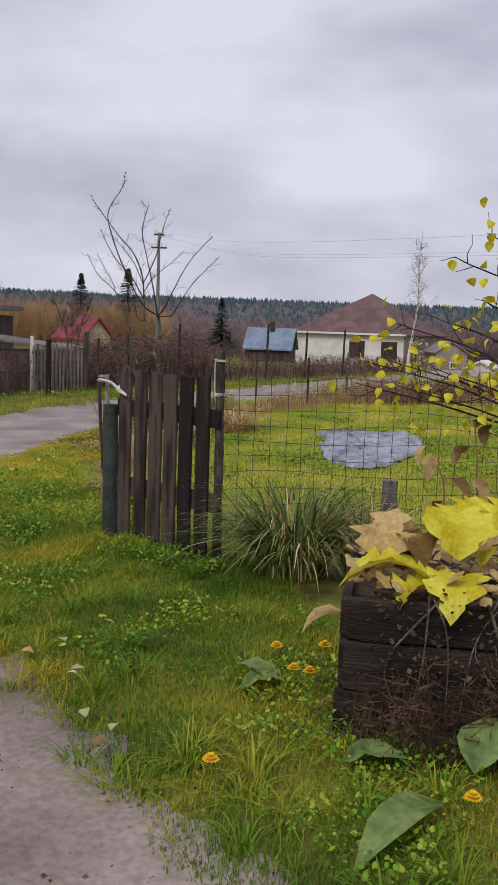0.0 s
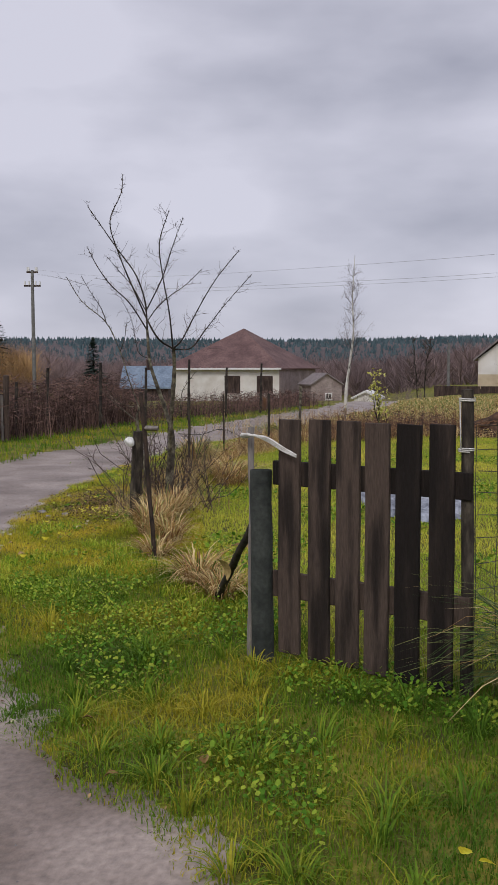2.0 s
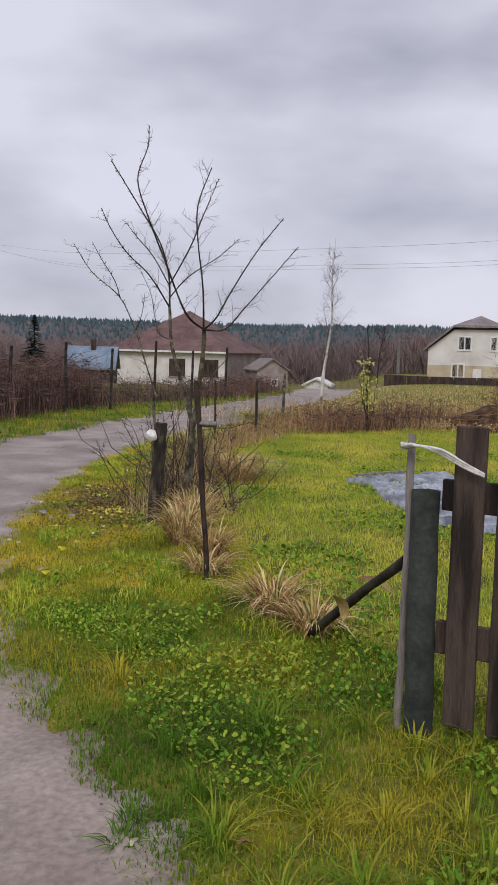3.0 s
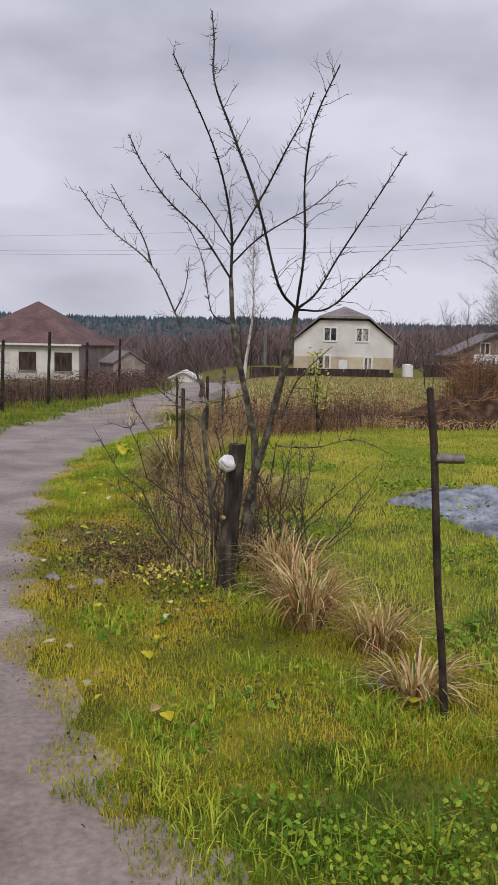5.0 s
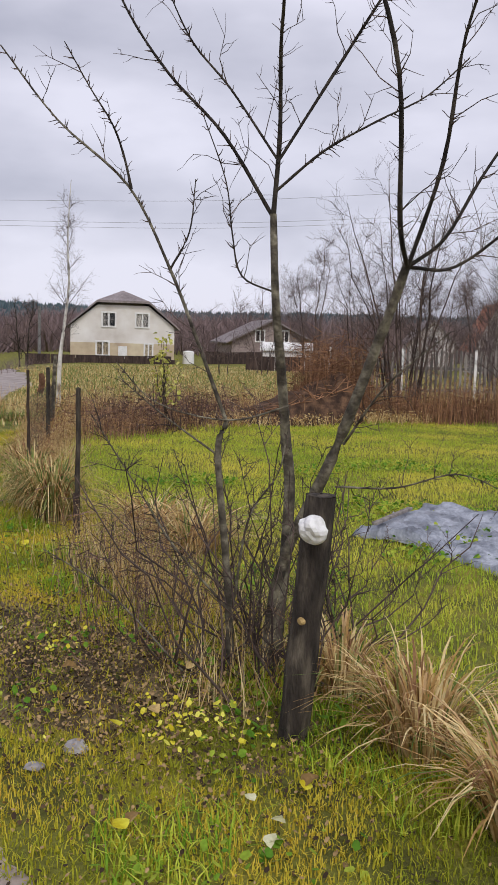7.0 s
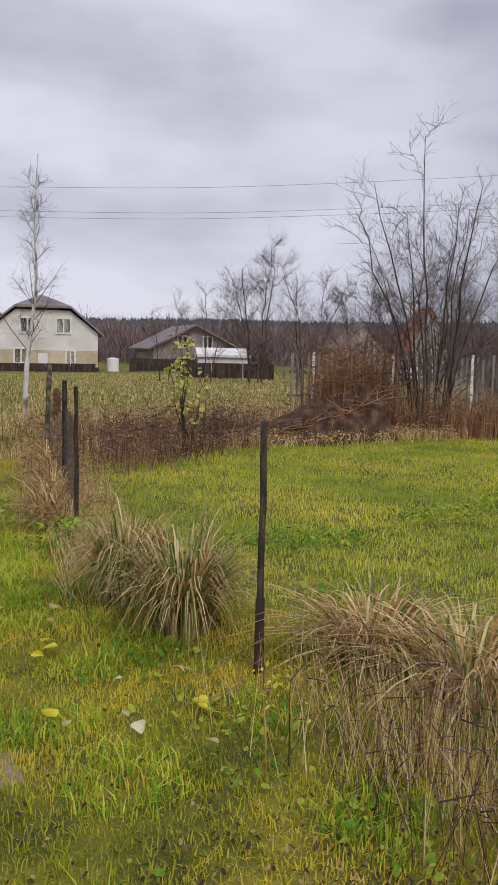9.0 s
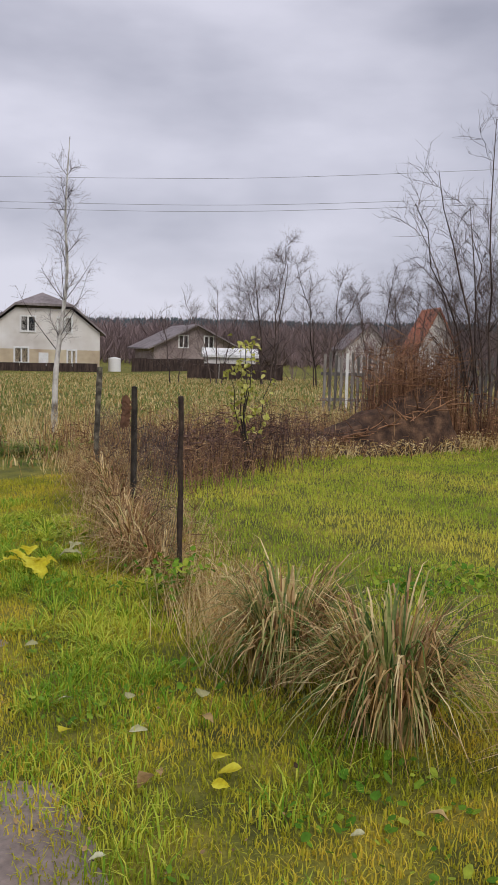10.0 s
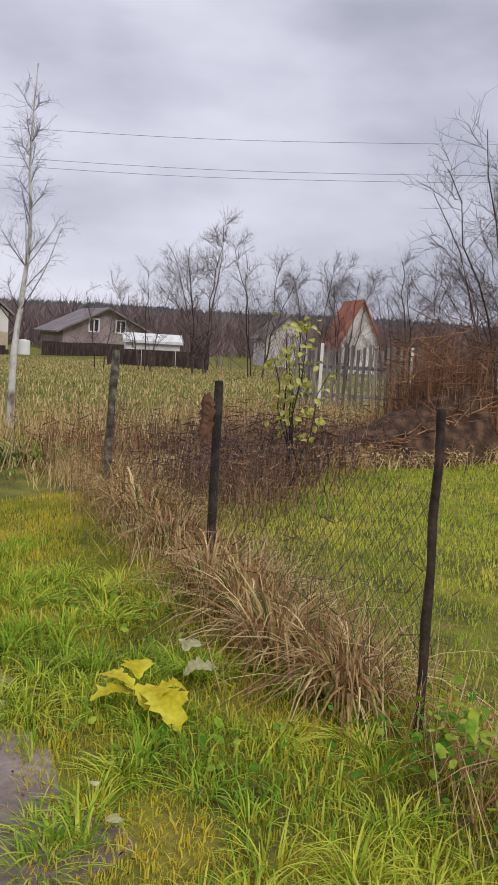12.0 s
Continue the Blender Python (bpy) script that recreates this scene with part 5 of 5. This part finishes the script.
# ---- tarp with a slat on it ----
tarp = thing("tarp", (2.7, 13.4, 0.0), "crumpled grey plastic tarp spread on the grass", "tarp")
rim = np.array([(1.97, 14.55), (2.55, 14.78), (3.23, 15.0), (3.42, 14.2), (3.38, 13.3), (3.05, 12.4), (2.72, 11.6), (2.2, 11.9), (2.05, 13.1), (2.14, 14.0)]) - np.array([2.7, 13.4])
rim = np.array([np.append(p, 0) for p in rim])
ring = spline(np.vstack([rim, rim[:1]]), 9)[:-1, :2]
ring *= (1 + 0.03 * np.random.uniform(-1, 1, (len(ring), 1)))
R_, K_ = 40, len(ring)
tv = []
for i in range(R_ + 1):
    for p in ring * (i / R_):
        wz = Vector((p[0] * 2.6, p[1] * 2.6, 1.5))
        crease = 0.09 * abs(noise.noise(wz)) + 0.08 * (0.5 - abs(noise.noise(wz * 2.3))) ** 2 + 0.05 * abs(noise.noise(wz * 5)) + 0.015 * noise.noise(wz * 11)
        tv.append((p[0], p[1], 0.06 + crease * (1 if i < R_ else 0.3) - (0.03 if i == R_ else 0)))
tf = [(i * K_ + j, i * K_ + (j + 1) % K_, (i + 1) * K_ + (j + 1) % K_, (i + 1) * K_ + j) for i in range(R_) for j in range(K_)]
part("sheet", mesh_of("sheet", tv, tf, M_TARP, True), None, tarp)
slat = thing("wooden_slat", (2.08, 14.42, 0.14), "pale wooden slat lying on the tarp edge", "slat", rz=28)
bm = boxed(0, 0.75, -0.02, 0.02, -0.01, 0.012, bevel=0.003)
part("board", bm, M_GREYWOOD, slat)

# ---- dark plank bed with vines, yellow shrub ----
bed = thing("plank_bed", (2.27, 4.68, 0.0), "raised bed of dark rotting boards with vines", "raised bed", rz=-4)
for z0, z1, x0 in ((-0.05, 0.2, -0.03), (0.21, 0.4, 0.0), (0.41, 0.57, 0.01)):
    bm = bmesh.new()
    box(bm, x0, 1.7, -0.02, 0.02, z0, z1, bevel=0.006)
    bmesh.ops.subdivide_edges(bm, edges=[e for e in bm.edges if e.calc_length() > 0.8], cuts=9)
    for v in bm.verts:
        v.co.y += 0.012 * noise.noise(Vector((v.co.x * 5, z0 * 9, v.co.z * 6)))
        v.co.z += 0.012 * noise.noise(Vector((v.co.x * 4, z0 * 5, 2)))
    part("board", bm, M_ROTWOOD, bed)
    part("side_board", boxed(-0.02, 0.02, 0.02, 1.1, z0, z1 - 0.01, bevel=0.005), M_ROTWOOD, bed)
bm = bmesh.new()
bmesh.ops.create_grid(bm, x_segments=24, y_segments=18, size=0.5)
for v in bm.verts:
    v.co = Vector((0.84 + v.co.x * 1.64, 0.56 + v.co.y * 1.0, 0.5 + 0.09 * noise.noise(Vector((v.co.x * 6, v.co.y * 6, 0)))))
part("soil", bm, material("bed_soil", (0.03, 0.02, 0.015), (0.11, 0.07, 0.045), 9, None, 0.95, 0.8, 40), bed, "dark leaf-strewn soil")
vine = thing("dead_vine", (2.27, 4.68, 0.0), "grey dead vines hanging over the plank bed", "vine")
tb = Tubes()
for _ in range(34):
    x = random.uniform(0.3, 1.5)
    tb.limb(spline([(x, 0.12, 0.56), (x + random.uniform(-0.08, 0.08), -0.05, 0.6), (x + random.uniform(-0.15, 0.15), -0.06, random.uniform(0.3, 0.45)), (x + random.uniform(-0.25, 0.25), -0.08 - random.uniform(0, 0.1), random.uniform(0.0, 0.2))], 4), random.uniform(0.003, 0.009), 0.002, 5, 0.1)
for _ in range(10):
    x, z = random.uniform(0.2, 1.2), random.uniform(0.05, 0.5)
    tb.limb(bent((x, -0.06, z), (x + random.uniform(0.2, 0.5), -0.12, z + random.uniform(-0.1, 0.15)), 5, 0.06), 0.005, 0.002, 5)
part("tangle", tb.mesh("tangle", M_LICHEN), None, vine)
hang = np.stack([np.random.uniform(2.3, 3.9, 420), np.random.uniform(4.6, 5.5, 420)], 1)
hv, hf = herb_leaves(hang, 0.06, 0.1)
hv[:, 2] += 0.53
front = np.stack([np.random.uniform(2.35, 3.9, 900), np.random.uniform(4.5, 4.66, 900)], 1)
fv, ff = herb_leaves(front, 0.017, 0.05)
fv[:, 2] += np.repeat(0.1 + 0.48 * np.random.uniform(0, 1, 900) ** 0.7, 6)
stuff("bed_foot_weeds", *stalks(np.stack([np.random.uniform(2.3, 3.9, 900), np.random.uniform(4.36, 4.62, 900)], 1), 0.36, 0.006, 0.35, 3), M_HEAP, "dark dead weeds at the foot of the plank bed", "weeds")
stuff("vine_leaves", fv, ff, M_HEAP, "dark withered small leaves on the vines", "vine leaves")
stuff("withered_bed_leaves", hv, hf, M_TANLEAF, "withered brown leaves heaped on the bed", "leaf litter")


def big_leaf(at, length, width, mat, rz, ry, label, name="burdock_leaf", curl=0.25, fold=0.3, lobes=0.2, rx=0, seed=0, group="large leaves"):
    t = new(name, mesh_bm("leaf", leaf_bm(length, width, curl, fold, lobes, seed), mat, True))
    t.matrix_world = pose(*at, rx, ry, rz)
    return tagged(t, label, "leaf", group)


M_DOCK = material("dock_leaf", (0.1, 0.165, 0.045), (0.23, 0.31, 0.1), 8, None, 0.6, 0.3, 30, translucent=0.2)
for i, (x, y, z, l_, w_, rz_, ry_, m_) in enumerate(((2.6, 4.72, 0.63, 0.36, 0.19, 175, 6, M_YELLOW), (2.62, 4.7, 0.64, 0.2, 0.16, 200, 35, M_YELLOW), (2.75, 4.85, 0.72, 0.3, 0.26, 60, -30, M_YELLOW), (2.8, 4.9, 0.66, 0.34, 0.3, 20, -35, M_YELLOW), (2.95, 4.95, 0.8, 0.34, 0.28, -20, -20, M_YELLOW), (2.5, 4.9, 0.62, 0.24, 0.18, 100, -50, M_TANLEAF), (2.7, 4.82, 0.7, 0.28, 0.24, 95, -38, M_YELLOW), (2.86, 4.8, 0.78, 0.27, 0.23, 40, -30, M_YELLOW), (2.72, 4.74, 0.66, 0.26, 0.22, 250, 30, M_YELLOW), (2.42, 4.84, 0.64, 0.26, 0.22, 70, -60, M_TANLEAF), (2.56, 4.82, 0.66, 0.2, 0.18, 140, -35, M_TANLEAF), (3.0, 4.78, 0.68, 0.28, 0.2, 200, -20, M_TANLEAF), (2.95, 4.72, 0.6, 0.26, 0.2, -30, 25, M_TANLEAF), (3.1, 4.8, 0.64, 0.3, 0.24, 30, -10, M_TANLEAF))):
    big_leaf((x, y, z), l_, w_, m_, rz_, ry_, "large yellow wilting leaf on the plank bed" if m_ is M_YELLOW else "large withered tan leaf on the plank bed", seed=i, lobes=0.42, curl=0.4, fold=0.45)
big_leaf((2.26, 4.66, 0.52), 0.18, 0.12, M_TANLEAF, 190, 30, "withered tan leaf hanging at the bed corner", seed=9)
for i, (x, y, z, l_, w_, rz_, ry_) in enumerate(((2.27, 4.32, 0.08, 0.24, 0.13, 5, -5), (2.59, 4.08, 0.09, 0.5, 0.14, 234, 4), (2.72, 4.28, 0.1, 0.24, 0.16, 60, -30), (2.0, 5.05, 0.06, 0.22, 0.13, 150, -8), (1.85, 4.98, 0.05, 0.2, 0.12, 20, -8))):
    big_leaf((x, y, z), l_, w_, M_DOCK, rz_, ry_, "broad green dock leaf low in the grass", "dock_leaf", seed=20 + i, lobes=0.08)
for i, (x, y, z, l_, rz_, ry_, m_) in enumerate(((0.2, 18.62, 0.1, 0.17, 160, 0, M_YELLOW), (0.2, 18.62, 0.12, 0.15, 120, -12, M_YELLOW), (0.23, 18.58, 0.12, 0.22, 262, 22, M_YELLOW), (0.27, 18.6, 0.12, 0.15, 215, 15, M_YELLOW), (0.3, 18.62, 0.1, 0.12, 330, 10, M_YELLOW), (0.25, 18.66, 0.13, 0.14, 60, -10, M_YELLOW), (0.44, 18.66, 0.1, 0.17, -20, 0, M_PALE), (0.62, 18.86, 0.09, 0.13, 10, 0, M_PALE))):
    big_leaf((x, y, z), l_ * 0.85, l_ * 0.58, m_, rz_, ry_, "large fallen yellow leaf on the verge grass" if m_ is M_YELLOW else "pale fallen leaf on the verge grass", seed=40 + i, lobes=0.45)
big_leaf((0.47, 8.25, 0.5), 0.2, 0.09, M_TANLEAF, -20, 15, "withered tan leaf caught on the leaning pole", seed=60)
big_leaf((0.4, 8.3, 0.42), 0.16, 0.08, M_TANLEAF, 40, 60, "withered tan leaf caught on the leaning pole", seed=61)


def flower(at):
    t = thing("marigold", (at[0], at[1], float(ground_z(*at))), "small orange-yellow flower in the grass", "flower", "marigolds")
    tb = Tubes()
    tb.limb(bent((0, 0, 0), (0.01, 0, 0.09), 4, 0.03), 0.003, 0.002, 5)
    part("stem", tb.mesh("stem", M_HERB), None, t)
    bm = bmesh.new()
    for ring_n, rad, z in ((14, 0.032, 0.09), (12, 0.024, 0.1), (9, 0.014, 0.108)):
        for i in range(ring_n):
            a = 6.283 * i / ring_n
            c0, s0 = math.cos(a), math.sin(a)
            q = [(0, 0, z), (rad * 0.7 * c0 - 0.007 * s0, rad * 0.7 * s0 + 0.007 * c0, z + 0.006), (rad * c0, rad * s0, z + 0.004), (rad * 0.7 * c0 + 0.007 * s0, rad * 0.7 * s0 - 0.007 * c0, z + 0.006)]
            bm.faces.new([bm.verts.new(p) for p in q])
    part("petals", bm, M_MARI, t)


M_MARI = material("marigold_petal", (0.75, 0.4, 0.01), (0.85, 0.6, 0.02), 20, None, 0.6, 0, 60)
for p in ((2.07, 5.08), (2.14, 5.05), (1.83, 4.18), (2.68, 4.05), (2.2, 5.4), (1.98, 5.35)):
    flower(p)

shrub = thing("yellow_shrub", (3.75, 6.35, 0.0), "thin shrub with sparse yellow leaves", "shrub")
tr, tips = Tubes(), []
for q in ((2.35, 6.0, 1.42), (2.5, 6.1, 1.62), (2.75, 5.9, 1.95), (2.3, 6.2, 1.3), (2.95, 6.2, 2.1), (3.3, 6.0, 2.0), (2.85, 6.05, 1.5), (2.46, 6.05, 1.43), (2.64, 6.0, 1.67), (2.69, 6.0, 1.4), (2.52, 6.1, 1.3), (2.9, 5.95, 1.75)):
    line = spline([(0, 0, 0), (-0.15, -0.05, 0.9), ((q[0] - 3.75) * 0.55, (q[1] - 6.35) * 0.6, q[2] * 0.88), (q[0] - 3.75, q[1] - 6.35, q[2])], 6)
    tr.limb(line, 0.012, 0.003, 6, 0.1)
    twigs(tr, line, 0.003, 0.3, 8, 4, 0.3, 0, 0.5)
    tips += [line[i] + np.random.normal(0, 0.1, 3) for i in np.random.randint(8, len(line), 22)]
part("crown", tr.mesh("crown", M_BARK), None, shrub)
leaf_me = mesh_bm("leaf", leaf_bm(0.06, 0.045, 0.2, 0.3, 0.1, 5), M_YELLOW, True)
for p in tips:
    lf = part("leaf", leaf_me, None, shrub)
    lf.matrix_local = pose(*p, random.uniform(-60, 60), random.uniform(-20, 80), random.uniform(0, 360))

sap = thing("sapling", (4.1, 21.5, 0.0), "young tree with pale yellow leaves in the weeds", "tree")
tr, tips = Tubes(), []
for _ in range(7):
    line = bent((0, 0, 0), (random.gauss(0, 0.17), random.gauss(0, 0.17), random.uniform(0.95, 1.4)), 7, 0.03)
    st_ = Tubes()
    st_.limb(line, 0.01, 0.003, 5)
    part("stem", st_.mesh("stem", M_BARK), None, sap)
    tips += [line[i] + np.random.normal(0, 0.05, 3) for i in np.random.randint(3, 7, 26)]
sap_leaf = mesh_bm("leaf", leaf_bm(0.065, 0.045, 0.2, 0.3, 0.1, 6), material("pale_yellow_leaf", (0.42, 0.42, 0.08), (0.66, 0.62, 0.2), 9, None, 0.6, 0, 40, obj_rand=0.6, translucent=0.3), True)
for p in tips:
    part("leaf", sap_leaf, None, sap).matrix_local = pose(*p, random.uniform(-60, 60), random.uniform(-20, 80), random.uniform(0, 360))

# ---- fallen leaves, stones ----
LEAF_Y = mesh_bm("fallen_leaf", leaf_bm(0.085, 0.065, 0.12, 0.2, 0.12, 1), M_YELLOW, True)
LEAF_P = mesh_bm("fallen_leaf", leaf_bm(0.08, 0.056, 0.15, 0.25, 0.12, 2), M_PALE, True)
LEAF_T = mesh_bm("fallen_leaf", leaf_bm(0.085, 0.055, 0.25, 0.4, 0.15, 3), M_TANLEAF, True)
PALE = ((1.26, 4.67), (1.14, 4.99), (1.1, 5.03), (1.42, 4.54), (-0.5, 7.0), (-1.36, 11.2), (-1.32, 11.14), (-1.27, 10.7), (-0.75, 11.51), (-0.7, 11.67), (-0.71, 11.57), (-0.77, 11.48), (-1.35, 11.24), (-0.49, 15.11), (-1.26, 12.74), (-1.08, 13.25), (-0.3, 15.52), (-0.7, 15.21), (-0.46, 16.82), (-0.89, 15.84), (-0.46, 16.43), (-0.08, 16.55), (-0.3, 16.7), (-0.36, 17.42), (-0.38, 14.8), (-0.2, 18.27), (-0.27, 18.13), (-0.91, 13.43), (-0.47, 15.23), (0.98, 5.35))
YELL = ((1.03, 5.39), (1.04, 5.74), (1.08, 5.7), (-1.29, 10.64), (-1.24, 10.54), (-1.04, 10.29), (-0.98, 10.97), (-0.54, 11.64), (-1.08, 11.73), (-0.87, 11.18), (-0.93, 13.7), (-0.84, 12.3), (-0.69, 15.3), (-0.61, 16.57), (-0.46, 15.98), (-0.36, 16.1), (-0.33, 16.0), (-0.22, 15.08), (-0.18, 15.12), (-0.12, 10.03), (-0.04, 5.61), (1.0, 5.3))
TANS = ((-1.09, 10.31), (-0.54, 11.66), (-1.07, 11.75), (-0.67, 12.34), (-0.37, 12.68), (-0.81, 12.92), (-0.08, 15.42), (-0.56, 16.14), (-0.19, 16.41), (-0.54, 16.15), (-0.2, 6.9), (-1.2, 10.76), (-0.06, 6.36), (1.43, 4.39), (0.88, 5.2), (0.3, 6.4))
for rows, me, label in ((PALE, LEAF_P, "pale fallen leaf lying on the grass"), (YELL, LEAF_Y, "yellow fallen leaf lying on the grass"), (TANS, LEAF_T, "withered brown fallen leaf on the grass")):
    for x, y in rows:
        lf = tagged(new("fallen_leaf", me), label, "leaf", "fallen leaves")
        k = random.uniform(0.5, 0.9)
        lf.matrix_world = pose(x, y, float(ground_z(x, y)) + 0.045 * (float(road_depth(x, y)) < 0.05) + 0.012, random.uniform(-18, 18), random.uniform(-15, 15), random.uniform(0, 360)) @ Matrix.Diagonal((k, k, k, 1))
FAR_LEAVES = [(random.uniform(-6.5, -3.2), random.uniform(15.5, 21)) for _ in range(46)]
for x, y in FAR_LEAVES:
    if ROAD_W < float(road_depth(x, y)) < ROAD_W + 2.2:
        lf = tagged(new("fallen_leaf", LEAF_P), "pale fallen leaf on the far verge", "leaf", "fallen leaves")
        lf.matrix_world = pose(x, y, float(ground_z(x, y)) + 0.08, random.uniform(-20, 20), random.uniform(-20, 20), random.uniform(0, 360))
for i, (x, y, s) in enumerate(((-1.24, 12.47, 0.05), (-0.99, 12.31, 0.04), (0.88, 4.9, 0.018), (0.91, 4.93, 0.015), (-1.15, 12.26, 0.03), (-0.1, 10.35, 0.05), (0.0, 10.28, 0.04))):
    bm = bmesh.new()
    bmesh.ops.create_icosphere(bm, subdivisions=2, radius=s)
    for v in bm.verts:
        v.co *= 1 + 0.5 * noise.noise(v.co * (1.3 / s) + Vector((i, 0, 0)))
        v.co.z *= 0.45
    st = new("stone", mesh_bm("stone", bm, M_STONE))
    st.matrix_world = pose(x, y, float(ground_z(x, y)) + 0.3 * s, 0, 0, 40 * i)
    tagged(st, "grey stone half sunk in the verge", "stone", "stones")

# ---- across the road: wire fence, gate, sheds ----
wire_fence("chain_link_fence", (-5.9, 15.2), (-4.3, 20.55), 1.15, 0.09, 0.0035, "dark chain-link fence across the road", 0.05, True)
post("fence_post", (-4.3, 20.57), (0, 0, 1.25), 0.045, M_WHITE, "white-painted fence post across the road", group="fence posts", flat=True)
post("fence_post", (-3.78, 20.1), (0, 0, 1.17), 0.06, M_PLANK, "thick dark gate post across the road", group="fence posts", flat=True)
post("fence_post", (-3.38, 21.5), (0.02, 0, 1.33), 0.06, M_PLANK, "thick dark gate post across the road", group="fence posts")
pg = thing("picket_gate", (-4.25, 20.5, 0.0), "grey picket fence panel across the road", "gate", rz=48)
for i in range(15):
    part("picket", boxed(i * 0.092, i * 0.092 + 0.045, -0.01, 0.01, 0.06, 1.02 + 0.05 * math.sin(i * 2.3)), M_GREYWOOD, pg)
for z in (0.3, 0.85):
    part("rail", boxed(-0.02, 1.4, 0.012, 0.03, z, z + 0.06), M_GREYWOOD, pg)
shed = thing("shed", (-9.6, 24.0, -0.05), "dark plank shed with a pale flat roof", "shed", rz=8)
part("wall", boxed(0, 3.0, 0, 2.5, -0.1, 1.72), M_DARKWOOD, shed)
part("roof", boxed(-0.2, 3.25, -0.25, 2.7, 1.86, 1.98), M_GREYWOOD, shed, "pale sheet roof")
lean = thing("lean_to", (-6.6, 23.4, -0.05), "low grey board lean-to beside the shed", "shed", rz=20)
part("wall", boxed(0, 2.1, 0, 1.2, -0.1, 0.85), M_DARKWOOD, lean)
part("roof", solid([(-0.1, -0.15, 1.2), (2.3, -0.15, 0.92), (2.3, 1.4, 0.98), (-0.1, 1.4, 1.3), (-0.1, -0.15, 1.14), (2.3, -0.15, 0.86), (2.3, 1.4, 0.92), (-0.1, 1.4, 1.24)], [(0, 1, 2, 3), (7, 6, 5, 4), (0, 4, 5, 1), (1, 5, 6, 2), (2, 6, 7, 3), (3, 7, 4, 0)]), M_GREYWOOD, lean)
for x, y, h in ((-2.9, 23.6, 1.5), (-1.9, 25.2, 1.6), (-0.9, 26.8, 1.5), (0.2, 28.4, 1.7), (1.3, 30.2, 1.5), (2.5, 32.4, 1.6), (-3.4, 22.6, 1.2)):
    post("fence_post", (x, y), (0.04, 0, h), 0.035, M_BARK, "tall dark fence post among roadside weeds", group="fence posts")
wf = thing("picket_fence", (11.6, 28.2, 0.0), "weathered pale picket fence of a garden", "fence", rz=-38)
for i in range(44):
    part("picket", boxed(i * 0.12, i * 0.12 + 0.06, -0.01, 0.01, 0.0, 1.25 + 0.06 * math.sin(i * 1.7)), M_FRAME if i % 15 == 4 else M_GREYWOOD, wf)
for z in (0.25, 0.8):
    part("rail", boxed(-0.05, 5.3, 0.012, 0.03, z, z + 0.07), M_GREYWOOD, wf)
heap = thing("brush_heap", (6.7, 22.45, 0.0), "dark brown sloping heap of cut brush", "brush heap", rz=-8)
bm = bmesh.new()
bmesh.ops.create_grid(bm, x_segments=26, y_segments=10, size=1.0)
for v in bm.verts:
    s, q = (v.co.x + 1) / 2, v.co.y
    v.co = Vector((v.co.x * 1.5, q * 0.7, -0.05 + (1.05 * s ** 1.1) * (1 - q * q) * (1 if s < 0.93 else (1 - s) / 0.07) + 0.08 * noise.noise(Vector((v.co.x * 5, q * 5, 0)))))
part("mound", bm, M_HEAP, heap)
for k in range(90):
    st_ = Tubes()
    s_ = random.uniform(-1.3, 1.3)
    zt = 1.0 * ((s_ + 1.5) / 3) ** 1.1
    st_.limb(bent((s_, random.uniform(-0.5, 0.1), zt * 0.7), (s_ + random.uniform(-0.5, 0.5), random.uniform(-0.75, 0.0), max(0.05, zt * random.uniform(0.5, 1.15))), 4, 0.05), 0.011, 0.004, 4)
    part("branch", st_.mesh("branch", M_RUST), None, heap)

# ---- overhead wires ----
for i, (dz, dy) in enumerate(((0.0, 0.0), (-0.08, 0.5), (0.55, 0.2))):
    wv = thing("power_line", (0, 0, 0), "thin overhead power line", "cable", "power lines")
    tb = Tubes()
    tb.limb(spline([(-9.3 + dy, 60.3, 7.2 + dz * 0.4), (-2.5, 48.0 + dy, 5.3 + dz), (6.5, 32.7 + dy, 4.3 + dz), (11.3, 26.8 + dy, 4.25 + dz), (17.0, 19.7 + dy, 4.7 + dz), (24.0, 11.0 + dy, 6.0 + dz)], 8), 0.004, 0.004, 4)
    part("wire", tb.mesh("wire", M_CABLE), None, wv)
utility_pole((24.2, 11.0, 0.0), 6.8, "concrete utility pole carrying thin wires")

bur = thing("dead_burdock", (3.25, 6.7, 0.0), "dead brown burdock stalks with hanging leaves", "weed")
tan_me = mesh_bm("leaf", leaf_bm(0.16, 0.1, 0.3, 0.5, 0.25, 8), M_TANLEAF, True)
for k in range(5):
    st_ = Tubes()
    line = bent((0.1 * k - 0.2, 0, -0.05), (0.22 * k - 0.45, random.uniform(-0.2, 0.2), random.uniform(0.75, 1.15)), 6, 0.03)
    st_.limb(line, 0.011, 0.005, 6, 0.1)
    part("stalk", st_.mesh("stalk", M_WEED), None, bur)
    for i in (2, 3, 3, 4, 4, 5, 5):
        part("leaf", tan_me, None, bur).matrix_local = pose(*(line[i] + np.random.normal(0, 0.04, 3)), random.uniform(-40, 40), random.uniform(20, 90), random.uniform(0, 360))
tank = thing("water_tank", (29.0, 66.2, -0.42), "small white plastic water tank by the fence", "tank")
tb = Tubes()
tb.limb([(0, 0, -0.1), (0, 0, 0.1), (0, 0, 0.7), (0, 0, 0.85), (0, 0, 0.88)], 0.42, 0.4, 14)
tb.limb([(0, 0, 0.88), (0, 0, 0.95)], 0.4, 0.1, 14)
part("body", tb.mesh("body", M_WHITE), None, tank)
board_fence(24.4, 51.4, 28.4, 48.2, 0.85, -0.3, "low dark board fence before the white shed")
